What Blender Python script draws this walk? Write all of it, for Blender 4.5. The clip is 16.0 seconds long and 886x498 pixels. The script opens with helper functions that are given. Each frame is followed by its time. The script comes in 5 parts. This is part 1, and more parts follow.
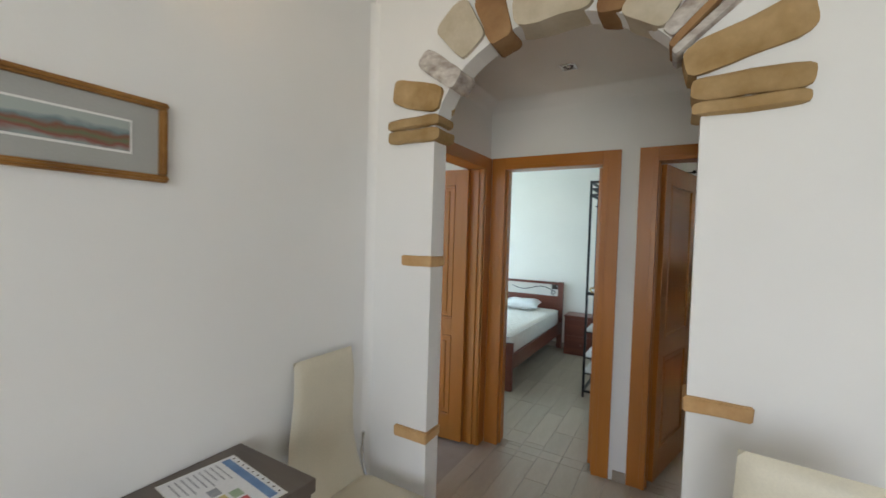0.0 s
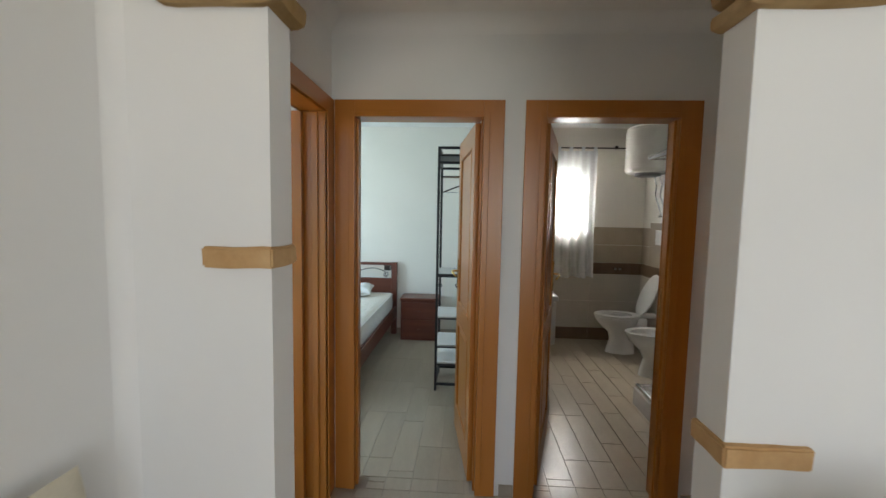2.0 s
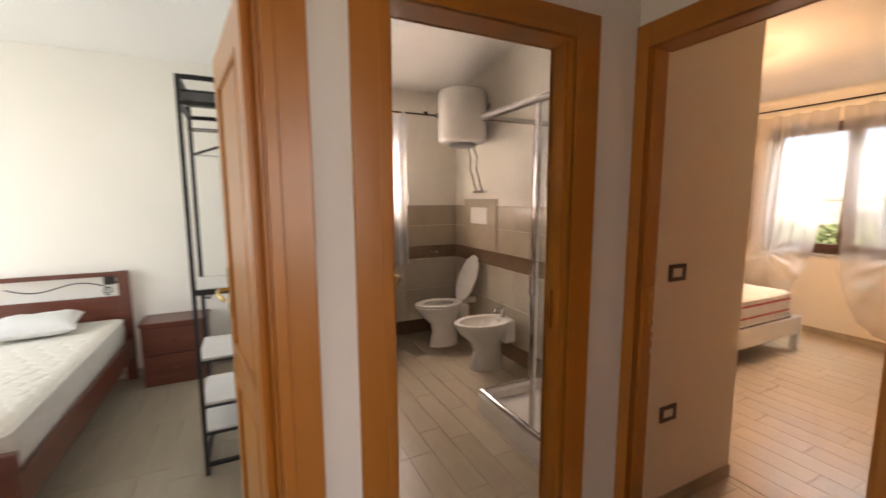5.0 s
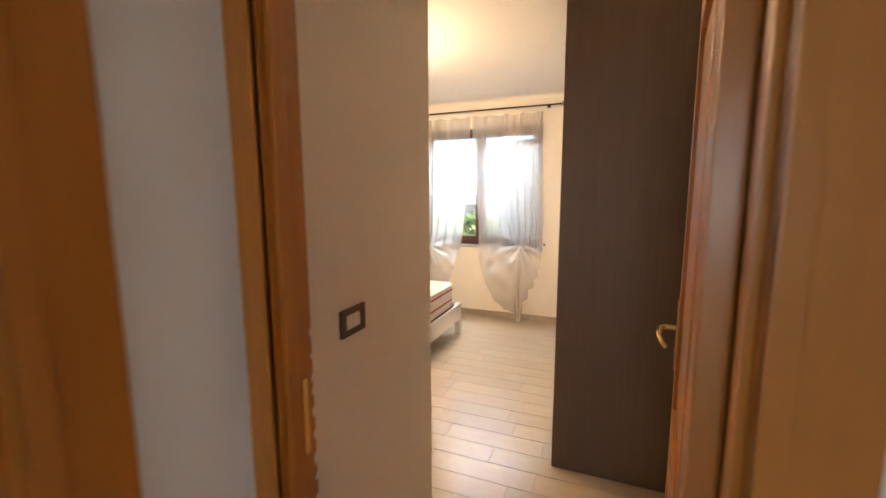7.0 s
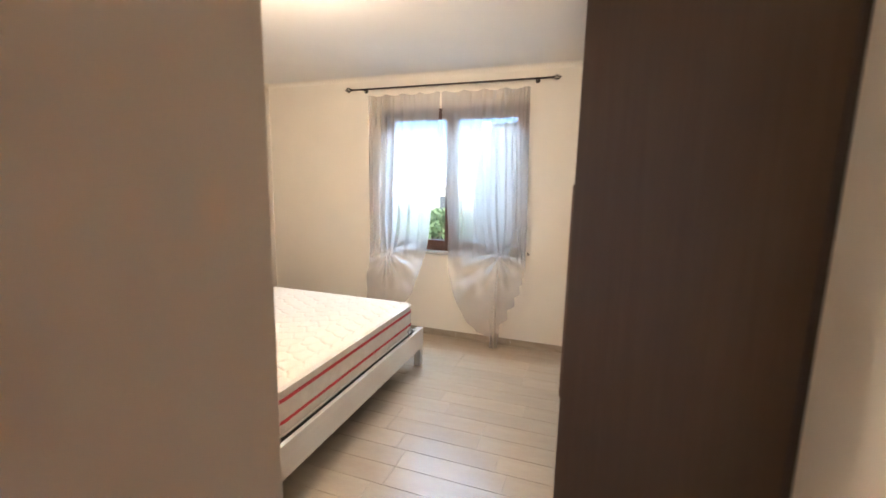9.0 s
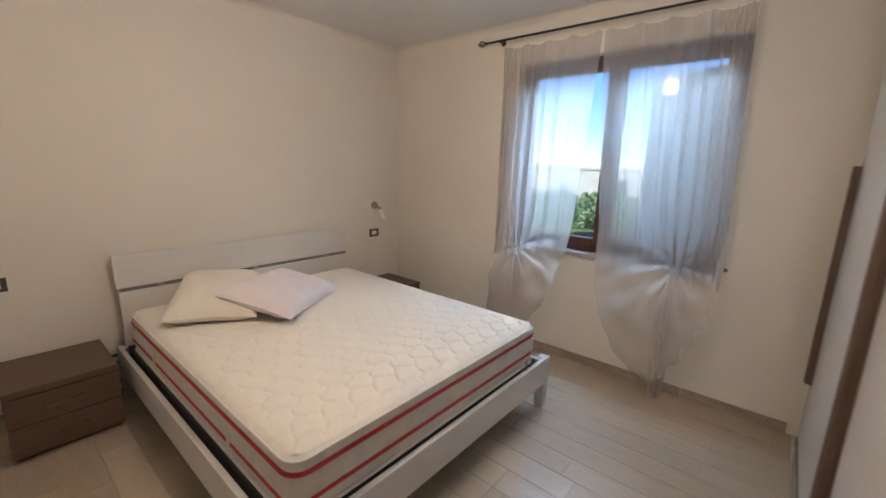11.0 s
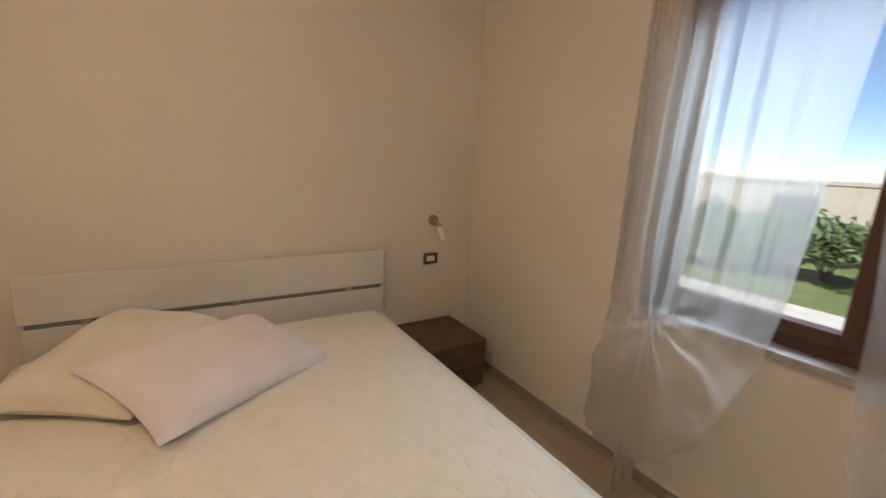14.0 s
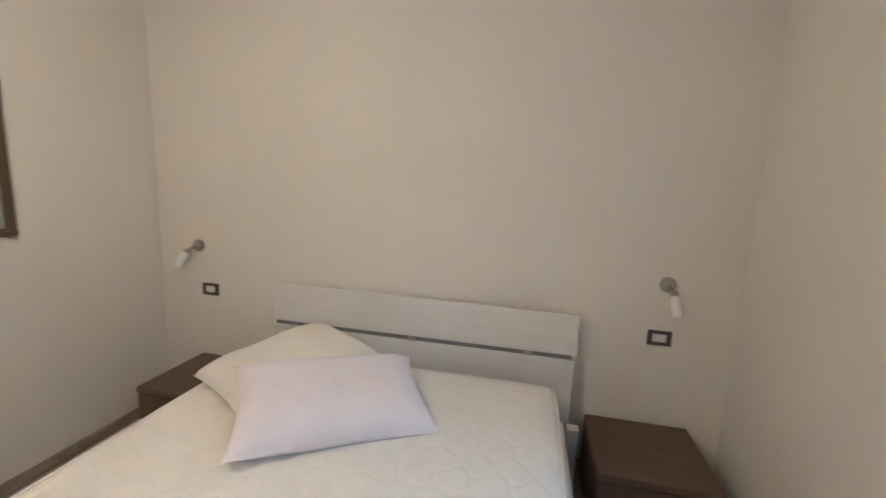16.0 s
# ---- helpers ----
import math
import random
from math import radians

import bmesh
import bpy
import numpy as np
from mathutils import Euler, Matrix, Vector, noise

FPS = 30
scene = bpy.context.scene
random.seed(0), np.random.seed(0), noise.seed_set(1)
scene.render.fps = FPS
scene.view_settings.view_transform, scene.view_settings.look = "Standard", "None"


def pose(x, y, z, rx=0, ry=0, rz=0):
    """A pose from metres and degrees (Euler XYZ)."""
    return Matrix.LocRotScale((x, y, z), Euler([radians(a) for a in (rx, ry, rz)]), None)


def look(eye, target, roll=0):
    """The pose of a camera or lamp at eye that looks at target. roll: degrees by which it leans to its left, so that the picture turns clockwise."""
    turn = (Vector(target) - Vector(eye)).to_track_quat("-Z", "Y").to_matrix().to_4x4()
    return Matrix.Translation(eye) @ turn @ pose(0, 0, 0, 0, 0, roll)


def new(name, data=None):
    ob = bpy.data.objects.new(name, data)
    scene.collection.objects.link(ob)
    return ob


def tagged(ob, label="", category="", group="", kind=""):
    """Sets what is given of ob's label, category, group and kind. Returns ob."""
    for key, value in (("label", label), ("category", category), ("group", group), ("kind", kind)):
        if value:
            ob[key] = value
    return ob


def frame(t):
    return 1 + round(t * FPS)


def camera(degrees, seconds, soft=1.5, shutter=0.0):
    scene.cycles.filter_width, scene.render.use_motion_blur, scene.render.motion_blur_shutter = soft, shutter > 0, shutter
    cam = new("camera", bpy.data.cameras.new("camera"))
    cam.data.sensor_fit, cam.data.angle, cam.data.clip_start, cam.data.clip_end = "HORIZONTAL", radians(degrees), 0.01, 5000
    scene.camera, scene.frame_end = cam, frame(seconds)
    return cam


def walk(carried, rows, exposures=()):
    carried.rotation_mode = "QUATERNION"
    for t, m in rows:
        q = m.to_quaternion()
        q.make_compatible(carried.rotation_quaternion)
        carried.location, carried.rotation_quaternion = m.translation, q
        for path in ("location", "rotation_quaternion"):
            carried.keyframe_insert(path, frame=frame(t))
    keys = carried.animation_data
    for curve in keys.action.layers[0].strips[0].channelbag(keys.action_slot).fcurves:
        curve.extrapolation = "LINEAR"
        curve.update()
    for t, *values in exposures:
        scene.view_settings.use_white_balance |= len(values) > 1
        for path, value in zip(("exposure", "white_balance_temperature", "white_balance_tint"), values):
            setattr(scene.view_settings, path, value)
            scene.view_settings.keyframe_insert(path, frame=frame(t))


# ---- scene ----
cam = camera(95.1, 16.0, shutter=0.5)
PATH = [
    (0, (0.042, 0.097, 1.594), (-0.968, 1.822, 1.527), 1.7),
    (0.5, (-0.11, 0.2, 1.584), (-0.908, 2.031, 1.475), 1.7),
    (1, (-0.259, 0.424, 1.58), (-0.811, 2.342, 1.453), 1.5),
    (1.5, (-0.385, 0.601, 1.59), (-0.702, 2.57, 1.444), 1.3),
    (2, (-0.503, 0.777, 1.572), (-0.614, 2.768, 1.414), 1.1),
    (2.5, (-0.625, 0.939, 1.582), (-0.587, 2.932, 1.42), 1.0),
    (3, (-0.624, 1.087, 1.572), (-0.486, 3.074, 1.397), 1.0),
    (3.2, (-0.594, 1.164, 1.573), (-0.432, 3.15, 1.397), 1.0),
    (5.3, (-0.42, 1.955, 1.547), (0.665, 3.612, 1.267), 0.1),
    (5.5, (-0.322, 2.027, 1.547), (0.914, 3.572, 1.251), 0.4),
    (6, (-0.095, 2.143, 1.568), (1.418, 3.42, 1.287), 0.4),
    (6.5, (0.109, 2.232, 1.561), (1.823, 3.225, 1.282), 0.4),
    (7, (0.373, 2.377, 1.561), (2.21, 3.121, 1.296), -0.2),
    (7.5, (0.631, 2.494, 1.566), (2.525, 3.065, 1.272), 1.6),
    (8, (0.904, 2.525, 1.613), (2.815, 3.033, 1.31), 1.5),
    (8.2, (0.969, 2.531, 1.609), (2.884, 3.017, 1.299), 1.9),
    (10.3, (2.061, 2.686, 1.592), (3.676, 3.808, 1.229), 1.0),
    (10.5, (2.111, 2.7, 1.62), (3.684, 3.872, 1.23), 1.4),
    (11, (2.24, 2.811, 1.576), (3.73, 4.079, 1.164), 1.6),
    (11.5, (2.385, 2.974, 1.57), (3.839, 4.282, 1.151), 2.0),
    (12, (2.508, 3.081, 1.578), (3.915, 4.426, 1.118), 2.0),
    (12.5, (2.745, 3.193, 1.575), (4.124, 4.567, 1.115), 2.4),
    (13, (3.014, 3.291, 1.58), (4.332, 4.726, 1.129), 2.7),
    (13.5, (3.239, 3.427, 1.544), (4.469, 4.939, 1.096), 3.1),
    (14, (3.484, 3.569, 1.549), (4.529, 5.222, 1.132), 3.0),
    (14.5, (3.771, 3.649, 1.572), (4.546, 5.451, 1.182), 3.1),
    (15, (4.028, 3.699, 1.622), (4.421, 5.623, 1.241), 2.6),
    (15.5, (4.146, 3.81, 1.592), (4.124, 5.781, 1.254), 2.6),
    (16, (4.274, 3.891, 1.599), (3.87, 5.823, 1.275), 2.5),
]
EXPOSURES = [(0, 1.45, 6600, 10), (1.0, 1.42, 6550, 10), (1.5, 1.35, 6550, 10), (2.5, 1.35, 6900, 10), (3.2, 1.6, 7000, 12), (5.5, 1.83, 9000, 30), (6.0, 1.9, 8100, 18),
             (7.0, 2.2, 6850, 14), (8.0, 2.3, 5950, 11), (9.2, 1.75, 5600, 10), (10.5, 1.04, 5350, 10), (11, 0.95, 5250, 10), (12, 0.71, 5150, 10), (13, 0.6, 5500, 10), (13.5, 0.58, 5850, 11), (14, 0.6, 6400, 12), (14.5, 0.57, 6450, 12), (15.5, 0.82, 6650, 13), (16, 1.1, 4950, 6)]
walk(cam, [(t, look(eye, target, roll)) for t, eye, target, roll in PATH], EXPOSURES)

# ---- world, sun and large lights ----
world = bpy.data.worlds.new("sky")
scene.world = world
world.use_nodes = True
wn = world.node_tree.nodes
sky = wn.new("ShaderNodeTexSky")
sky.sky_type = "NISHITA"
sky.sun_disc = False
sky.sun_elevation = radians(52)
sky.sun_rotation = radians(225)
sky.air_density, sky.dust_density, sky.ozone_density = 0.8, 0.0, 4.0
wn["Background"].inputs["Strength"].default_value = 0.10
world.node_tree.links.new(sky.outputs["Color"], wn["Background"].inputs["Color"])

sun_data = bpy.data.lights.new("sun", "SUN")
sun_data.energy, sun_data.angle, sun_data.color = 5.0, radians(0.5), (1.0, 0.95, 0.87)
sun = new("sun", sun_data)
sun.matrix_world = look((-16, -16, 28), (0, 0, 0))


def window_light(name, m, w, h, power, color):
    d = bpy.data.lights.new(name, "AREA")
    d.shape, d.size, d.size_y, d.energy, d.color = "RECTANGLE", w, h, power, color
    ob = new(name, d)
    ob.matrix_world = m
    return ob


EAST_OUT = 5.56
window_light("daylight_bath", look((0.70, 6.42, 1.69), (0.70, 4, 1.6)), 0.62, 1.08, 11, (0.97, 0.98, 0.97))
# Extra lamp added outdoors, higher than the bath window, to brighten the bathroom.
window_light("fill_bath", look((0.70, 6.85, 2.62), (0.70, 5.2, 1.0)), 1.1, 0.7, 150, (1.0, 0.98, 0.95))
# Room and store lamps stand in unseen west wall openings, added for light.
window_light("daylight_room", look((-3.7, 4.7, 1.6), (-2, 4.7, 1.5)), 1.5, 1.4, 21, (0.60, 0.84, 1.0))
window_light("fill_store", look((-3.7, 2.4, 1.6), (-2, 2.4, 1.5)), 0.8, 1.2, 4.5, (0.80, 0.90, 1.0))
window_light("daylight_living", look((0.9, -2.92, 1.6), (0.7, 0, 1.45)), 2.4, 1.9, 24, (0.92, 0.96, 1.0))


# Added lamp outside, above the window and out of view, boosting the sky's light.
window_light("fill_bedroom", look((EAST_OUT + 0.55, 3.89, 2.88), (EAST_OUT - 0.6, 3.89, 1.35)), 1.5, 0.6, 58, (0.66, 0.85, 1.0))


def point_light(name, place, power, color, radius):
    d = bpy.data.lights.new(name, "POINT")
    d.energy, d.color, d.shadow_soft_size = power, color, radius
    ob = new(name, d)
    ob.location = place
    return ob


point_light("bulb_bedroom", (3.15, 4.08, 2.512), 18, (1.0, 0.72, 0.46), 0.08)
point_light("bulb_living", (-1.22, 0.60, 2.46), 1.1, (1.0, 0.72, 0.42), 0.05)

# ---- materials ----


def material(name, build, rough=0.6, metal=0.0, spec=0.5):
    m = bpy.data.materials.new(name)
    m.use_nodes = True
    nt = m.node_tree
    b = nt.nodes["Principled BSDF"]
    b.inputs["Roughness"].default_value = rough
    b.inputs["Metallic"].default_value = metal
    b.inputs["Specular IOR Level"].default_value = spec
    build(nt, b)
    return m


def coords(nt, scale=(1, 1, 1), generated=False):
    tc = nt.nodes.new("ShaderNodeTexCoord")
    mp = nt.nodes.new("ShaderNodeMapping")
    mp.inputs["Scale"].default_value = scale
    nt.links.new(tc.outputs["Generated" if generated else "Object"], mp.inputs["Vector"])
    return mp.outputs["Vector"]


def noise_tex(nt, vec, scale, detail=4, rough=0.55):
    n = nt.nodes.new("ShaderNodeTexNoise")
    n.inputs["Scale"].default_value, n.inputs["Detail"].default_value, n.inputs["Roughness"].default_value = scale, detail, rough
    nt.links.new(vec, n.inputs["Vector"])
    return n.outputs["Fac"]


def ramp(nt, fac, stops):
    r = nt.nodes.new("ShaderNodeValToRGB")
    el = r.color_ramp.elements
    while len(el) < len(stops):
        el.new(0.5)
    for e, (p, c) in zip(el, stops):
        e.position, e.color = p, (*c, 1)
    nt.links.new(fac, r.inputs["Fac"])
    return r.outputs["Color"]


def mix(nt, a, b, fac, mode="MIX"):
    n = nt.nodes.new("ShaderNodeMix")
    n.data_type, n.blend_type = "RGBA", mode
    for k, v in ((6, a), (7, b), (0, fac)):
        if hasattr(v, "is_linked"):
            nt.links.new(v, n.inputs[k])
        elif k == 0:
            n.inputs[k].default_value = v
        else:
            n.inputs[k].default_value = (*v, 1)
    return n.outputs[2]


def bump(nt, b, height, strength, distance=0.002):
    n = nt.nodes.new("ShaderNodeBump")
    n.inputs["Strength"].default_value, n.inputs["Distance"].default_value = strength, distance
    nt.links.new(height, n.inputs["Height"])
    nt.links.new(n.outputs["Normal"], b.inputs["Normal"])


def varied(name, dark, light, scale=3.0, grain=90.0, rough=0.6, metal=0.0, bumps=0.15, stretch=(1, 1, 1), spec=0.5, per_object=0.0):
    """Two-scale mottled surface: broad patches and fine grain, with a little relief."""
    def build(nt, b):
        v = coords(nt, stretch)
        col = ramp(nt, noise_tex(nt, v, scale, 5), [(0.3, dark), (0.7, light)])
        fine = noise_tex(nt, v, grain, 3)
        col = mix(nt, col, ramp(nt, fine, [(0.3, (0.88, 0.88, 0.88)), (0.7, (1, 1, 1))]), 0.6, "MULTIPLY")
        if per_object:
            oi = nt.nodes.new("ShaderNodeObjectInfo")
            k = 1 - per_object
            col = mix(nt, col, ramp(nt, oi.outputs["Random"], [(0, (k, k, k)), (1, (1, 1, 1))]), 1.0, "MULTIPLY")
        nt.links.new(col, b.inputs["Base Color"])
        bump(nt, b, fine, bumps)
    return material(name, build, rough, metal, spec)


def wood(name, dark, light, axis=2, rough=0.35, grain=1.0, bumps=0.08, coat=0.0):
    """Long streaks along one axis."""
    def build(nt, b):
        s = [26 * grain, 26 * grain, 26 * grain]
        s[axis] = 1.4 * grain
        v = coords(nt, s)
        streak = noise_tex(nt, v, 1.0, 6, 0.6)
        col = ramp(nt, streak, [(0.25, dark), (0.55, [(a + c) / 2 for a, c in zip(dark, light)]), (0.8, light)])
        broad = noise_tex(nt, coords(nt), 2.2, 3)
        col = mix(nt, col, ramp(nt, broad, [(0.3, (0.86, 0.84, 0.82)), (0.7, (1, 1, 1))]), 0.7, "MULTIPLY")
        nt.links.new(col, b.inputs["Base Color"])
        b.inputs["Coat Weight"].default_value = coat
        b.inputs["Coat Roughness"].default_value = 0.25
        bump(nt, b, streak, bumps)
    return material(name, build, rough)


def plaster(name, colour, bumps=0.25):
    def build(nt, b):
        v = coords(nt)
        broad = noise_tex(nt, v, 1.3, 4)
        k = [c * 0.955 for c in colour]
        col = ramp(nt, broad, [(0.3, k), (0.7, colour)])
        nt.links.new(col, b.inputs["Base Color"])
        roller = noise_tex(nt, v, 60, 4, 0.6)
        soft = noise_tex(nt, v, 7, 3)
        bump(nt, b, mix(nt, roller, soft, 0.6), bumps, 0.004)
    return material(name, build, 0.85, 0, 0.25)


WHITE_WALL = plaster("white_plaster", (0.80, 0.79, 0.775))
CREAM_WALL = plaster("cream_plaster", (0.80, 0.755, 0.68))
CEILING = plaster("ceiling_paint", (0.80, 0.78, 0.75), 0.12)
HONEY = wood("honey_veneer", (0.42, 0.147, 0.018), (0.475, 0.174, 0.025), 2, 0.33, 1.0, 0.05, 0.25)
HONEY_X = wood("honey_veneer_cross", (0.42, 0.147, 0.018), (0.475, 0.174, 0.025), 0, 0.33, 1.0, 0.05, 0.25)
CHERRY = wood("cherry_wood", (0.10, 0.022, 0.012), (0.19, 0.05, 0.025), 0, 0.35, 0.8, 0.05, 0.2)
WENGE = wood("brown_laminate", (0.108, 0.069, 0.045), (0.134, 0.089, 0.059), 2, 0.5, 1.6, 0.10)
NIGHT = wood("taupe_laminate", (0.100, 0.062, 0.042), (0.145, 0.092, 0.064), 0, 0.5, 1.2, 0.10)
WENGE_HANDLE = wood("striped_handle_laminate", (0.07, 0.038, 0.025), (0.20, 0.13, 0.095), 2, 0.5, 2.6, 0.15)
DARK_FRAME = wood("dark_window_wood", (0.055, 0.022, 0.013), (0.11, 0.045, 0.026), 2, 0.4, 1.0, 0.06)
WARD_WHITE = varied("white_lacquer_wardrobe", (0.66, 0.65, 0.635), (0.71, 0.70, 0.685), 1.0, 200, 0.22, 0, 0.02)
BED_WHITE = wood("white_ash_laminate", (0.735, 0.715, 0.685), (0.79, 0.772, 0.745), 0, 0.5, 1.2, 0.06)
TILE = varied("wood_look_tile", (0.395, 0.325, 0.24), (0.515, 0.44, 0.345), 2.4, 55, 0.28, 0, 0.04, (2.2, 0.35, 1), 0.5, 0.10)
GROUT = varied("tile_grout", (0.33, 0.28, 0.22), (0.40, 0.345, 0.28), 6, 200, 0.9, 0, 0.3)
SKIRT = varied("skirting_tile", (0.30, 0.245, 0.19), (0.42, 0.36, 0.29), 5, 60, 0.4, 0, 0.08, (1, 1, 4))
BATH_LIGHT = varied("bath_tile_light", (0.47, 0.42, 0.345), (0.55, 0.495, 0.42), 2, 70, 0.35, 0, 0.05, (1, 1, 1), 0.5, 0.04)
BATH_MID = varied("bath_tile_taupe", (0.37, 0.295, 0.21), (0.45, 0.37, 0.28), 2, 70, 0.35, 0, 0.05, (1, 1, 1), 0.5, 0.04)
BATH_DARK = varied("bath_tile_brown", (0.15, 0.085, 0.046), (0.21, 0.125, 0.072), 3, 80, 0.35, 0, 0.05, (1, 1, 1), 0.5, 0.05)
STONE = varied("ochre_stone", (0.33, 0.205, 0.085), (0.52, 0.36, 0.19), 7, 60, 0.9, 0, 0.55, (1, 1, 1), 0.2, 0.12)
STONE_PALE = varied("pale_stone", (0.46, 0.39, 0.28), (0.60, 0.53, 0.42), 6, 55, 0.9, 0, 0.6, (1, 1, 1), 0.2, 0.10)
STONE_BROWN = varied("brown_stone", (0.25, 0.13, 0.06), (0.40, 0.24, 0.12), 6, 55, 0.9, 0, 0.6, (1, 1, 1), 0.2, 0.10)
STONE_MARBLE = varied("grey_white_marble_stone", (0.30, 0.24, 0.21), (0.72, 0.68, 0.63), 14, 50, 0.8, 0, 0.6, (1, 1, 2), 0.2, 0.10)
BRICK = varied("orange_terracotta_strip", (0.52, 0.30, 0.13), (0.66, 0.43, 0.22), 9, 70, 0.85, 0, 0.4, (1, 1, 1), 0.2, 0.06)
CERAMIC = varied("white_ceramic", (0.80, 0.79, 0.77), (0.83, 0.82, 0.80), 1.0, 100, 0.10, 0, 0.0)
ENAMEL = varied("white_enamel", (0.76, 0.74, 0.70), (0.80, 0.78, 0.74), 1.0, 150, 0.22, 0, 0.01)
PLASTIC_WHITE = varied("white_plastic", (0.72, 0.71, 0.68), (0.77, 0.76, 0.73), 2, 150, 0.4, 0, 0.02)
PLASTIC_DARK = varied("dark_brown_plastic", (0.06, 0.045, 0.038), (0.09, 0.068, 0.056), 3, 150, 0.35, 0, 0.02)
PLASTIC_GREY = varied("grey_plastic", (0.16, 0.16, 0.16), (0.22, 0.22, 0.22), 3, 150, 0.4, 0, 0.02)
CHROME = varied("chrome", (0.72, 0.73, 0.74), (0.80, 0.81, 0.82), 2, 60, 0.10, 1.0, 0.01)
NICKEL = varied("brushed_nickel", (0.36, 0.33, 0.29), (0.46, 0.43, 0.38), 3, 120, 0.32, 1.0, 0.05)
BRASS = varied("brass", (0.60, 0.42, 0.14), (0.72, 0.53, 0.20), 3, 90, 0.25, 1.0, 0.03)
BLACK_METAL = varied("black_painted_steel", (0.010, 0.010, 0.012), (0.020, 0.020, 0.022), 6, 120, 0.42, 0.2, 0.06)
IRON = varied("dark_wrought_iron", (0.030, 0.022, 0.018), (0.060, 0.046, 0.040), 9, 120, 0.45, 0.6, 0.15)
LEATHER = varied("cream_faux_leather", (0.60, 0.55, 0.43), (0.67, 0.62, 0.50), 3, 160, 0.42, 0, 0.12)
TABLE = wood("grey_brown_table_top", (0.105, 0.083, 0.068), (0.145, 0.118, 0.100), 0, 0.42, 1.0, 0.05)
PAPER = varied("printed_paper", (0.74, 0.75, 0.77), (0.80, 0.81, 0.82), 4, 90, 0.35, 0, 0.02)
INK_BLUE = varied("blue_print", (0.10, 0.20, 0.42), (0.16, 0.29, 0.52), 20, 90, 0.4)
INK_RED = varied("red_print", (0.55, 0.08, 0.09), (0.65, 0.14, 0.14), 20, 90, 0.4)
INK_GREEN = varied("green_print", (0.30, 0.42, 0.28), (0.40, 0.50, 0.36), 20, 90, 0.4)
INK_YELLOW = varied("yellow_print", (0.55, 0.46, 0.16), (0.66, 0.56, 0.24), 20, 90, 0.4)
INK_GREY = varied("grey_print", (0.24, 0.25, 0.28), (0.34, 0.35, 0.38), 20, 90, 0.5)
GILT = varied("gilt_moulding", (0.20, 0.085, 0.020), (0.40, 0.20, 0.055), 12, 120, 0.30, 0.45, 0.12)
MAT_BOARD = varied("grey_mount_board", (0.36, 0.36, 0.34), (0.40, 0.40, 0.38), 3, 200, 0.8)
MAT_WHITE = varied("white_bevel", (0.74, 0.74, 0.72), (0.78, 0.78, 0.76), 3, 200, 0.8)
PILLOW_CREAM = varied("cream_cotton", (0.76, 0.71, 0.64), (0.81, 0.775, 0.71), 5, 260, 0.9, 0, 0.25, (1, 1, 1), 0.1)
PILLOW_PINK = varied("pale_lilac_cotton", (0.76, 0.70, 0.73), (0.82, 0.76, 0.79), 5, 260, 0.9, 0, 0.25, (1, 1, 1), 0.1)
MAT_SIDE = varied("mattress_side_fabric", (0.66, 0.63, 0.58), (0.76, 0.73, 0.68), 18, 140, 0.9, 0, 0.3, (1, 1, 1), 0.1)
RED_TAPE = varied("red_mattress_tape", (0.42, 0.025, 0.035), (0.55, 0.045, 0.055), 60, 200, 0.7, 0, 0.2)
PIPING = varied("white_piping", (0.70, 0.67, 0.62), (0.78, 0.75, 0.70), 20, 200, 0.8)
SLATE_BASE = varied("dark_bed_base", (0.030, 0.030, 0.034), (0.05, 0.05, 0.055), 5, 150, 0.6)
MARBLE = varied("grey_sill_marble", (0.34, 0.33, 0.32), (0.50, 0.49, 0.47), 16, 90, 0.35, 0, 0.03)
WET_CONCRETE = varied("floor_slab", (0.20, 0.18, 0.16), (0.27, 0.25, 0.22), 4, 90, 0.9)
SHUTTER = varied("grey_painted_shutter", (0.15, 0.175, 0.21), (0.19, 0.215, 0.25), 3, 120, 0.6)
PALE_PAVING = varied("pale_paving", (0.42, 0.40, 0.36), (0.54, 0.52, 0.47), 3, 40, 0.9, 0, 0.2)
GRASS = varied("grass", (0.080, 0.120, 0.035), (0.16, 0.19, 0.075), 1.5, 18, 0.9, 0, 0.4)
LEAF = varied("hedge_leaf", (0.065, 0.115, 0.030), (0.13, 0.18, 0.065), 3, 30, 0.6, 0, 0.1)
FACADE = varied("cream_render", (0.55, 0.48, 0.37), (0.64, 0.57, 0.46), 2, 40, 0.9, 0, 0.2)
FACADE_DARK = varied("dark_shed_door", (0.10, 0.10, 0.10), (0.16, 0.16, 0.16), 3, 40, 0.7)
ROOF = varied("terracotta_roof", (0.26, 0.12, 0.07), (0.38, 0.20, 0.12), 5, 40, 0.9)


def quilt_build(nt, b):
    v = coords(nt)
    col = ramp(nt, noise_tex(nt, v, 30, 4), [(0.3, (0.76, 0.72, 0.65)), (0.7, (0.79, 0.755, 0.69))])
    nt.links.new(col, b.inputs["Base Color"])
    bump(nt, b, noise_tex(nt, v, 320, 2), 0.3, 0.001)


QUILT = material("quilted_ticking", quilt_build, 0.9, 0, 0.1)


def glass_build(nt, b):
    b.inputs["Base Color"].default_value = (0.98, 1, 0.99, 1)
    b.inputs["Transmission Weight"].default_value = 1.0
    b.inputs["IOR"].default_value = 1.45


GLASS = material("clear_glass", glass_build, 0.0)


def frosted_build(nt, b):
    b.inputs["Base Color"].default_value = (0.90, 0.88, 0.84, 1)
    b.inputs["Transmission Weight"].default_value = 0.08


FROSTED = material("opal_glass", frosted_build, 0.35)


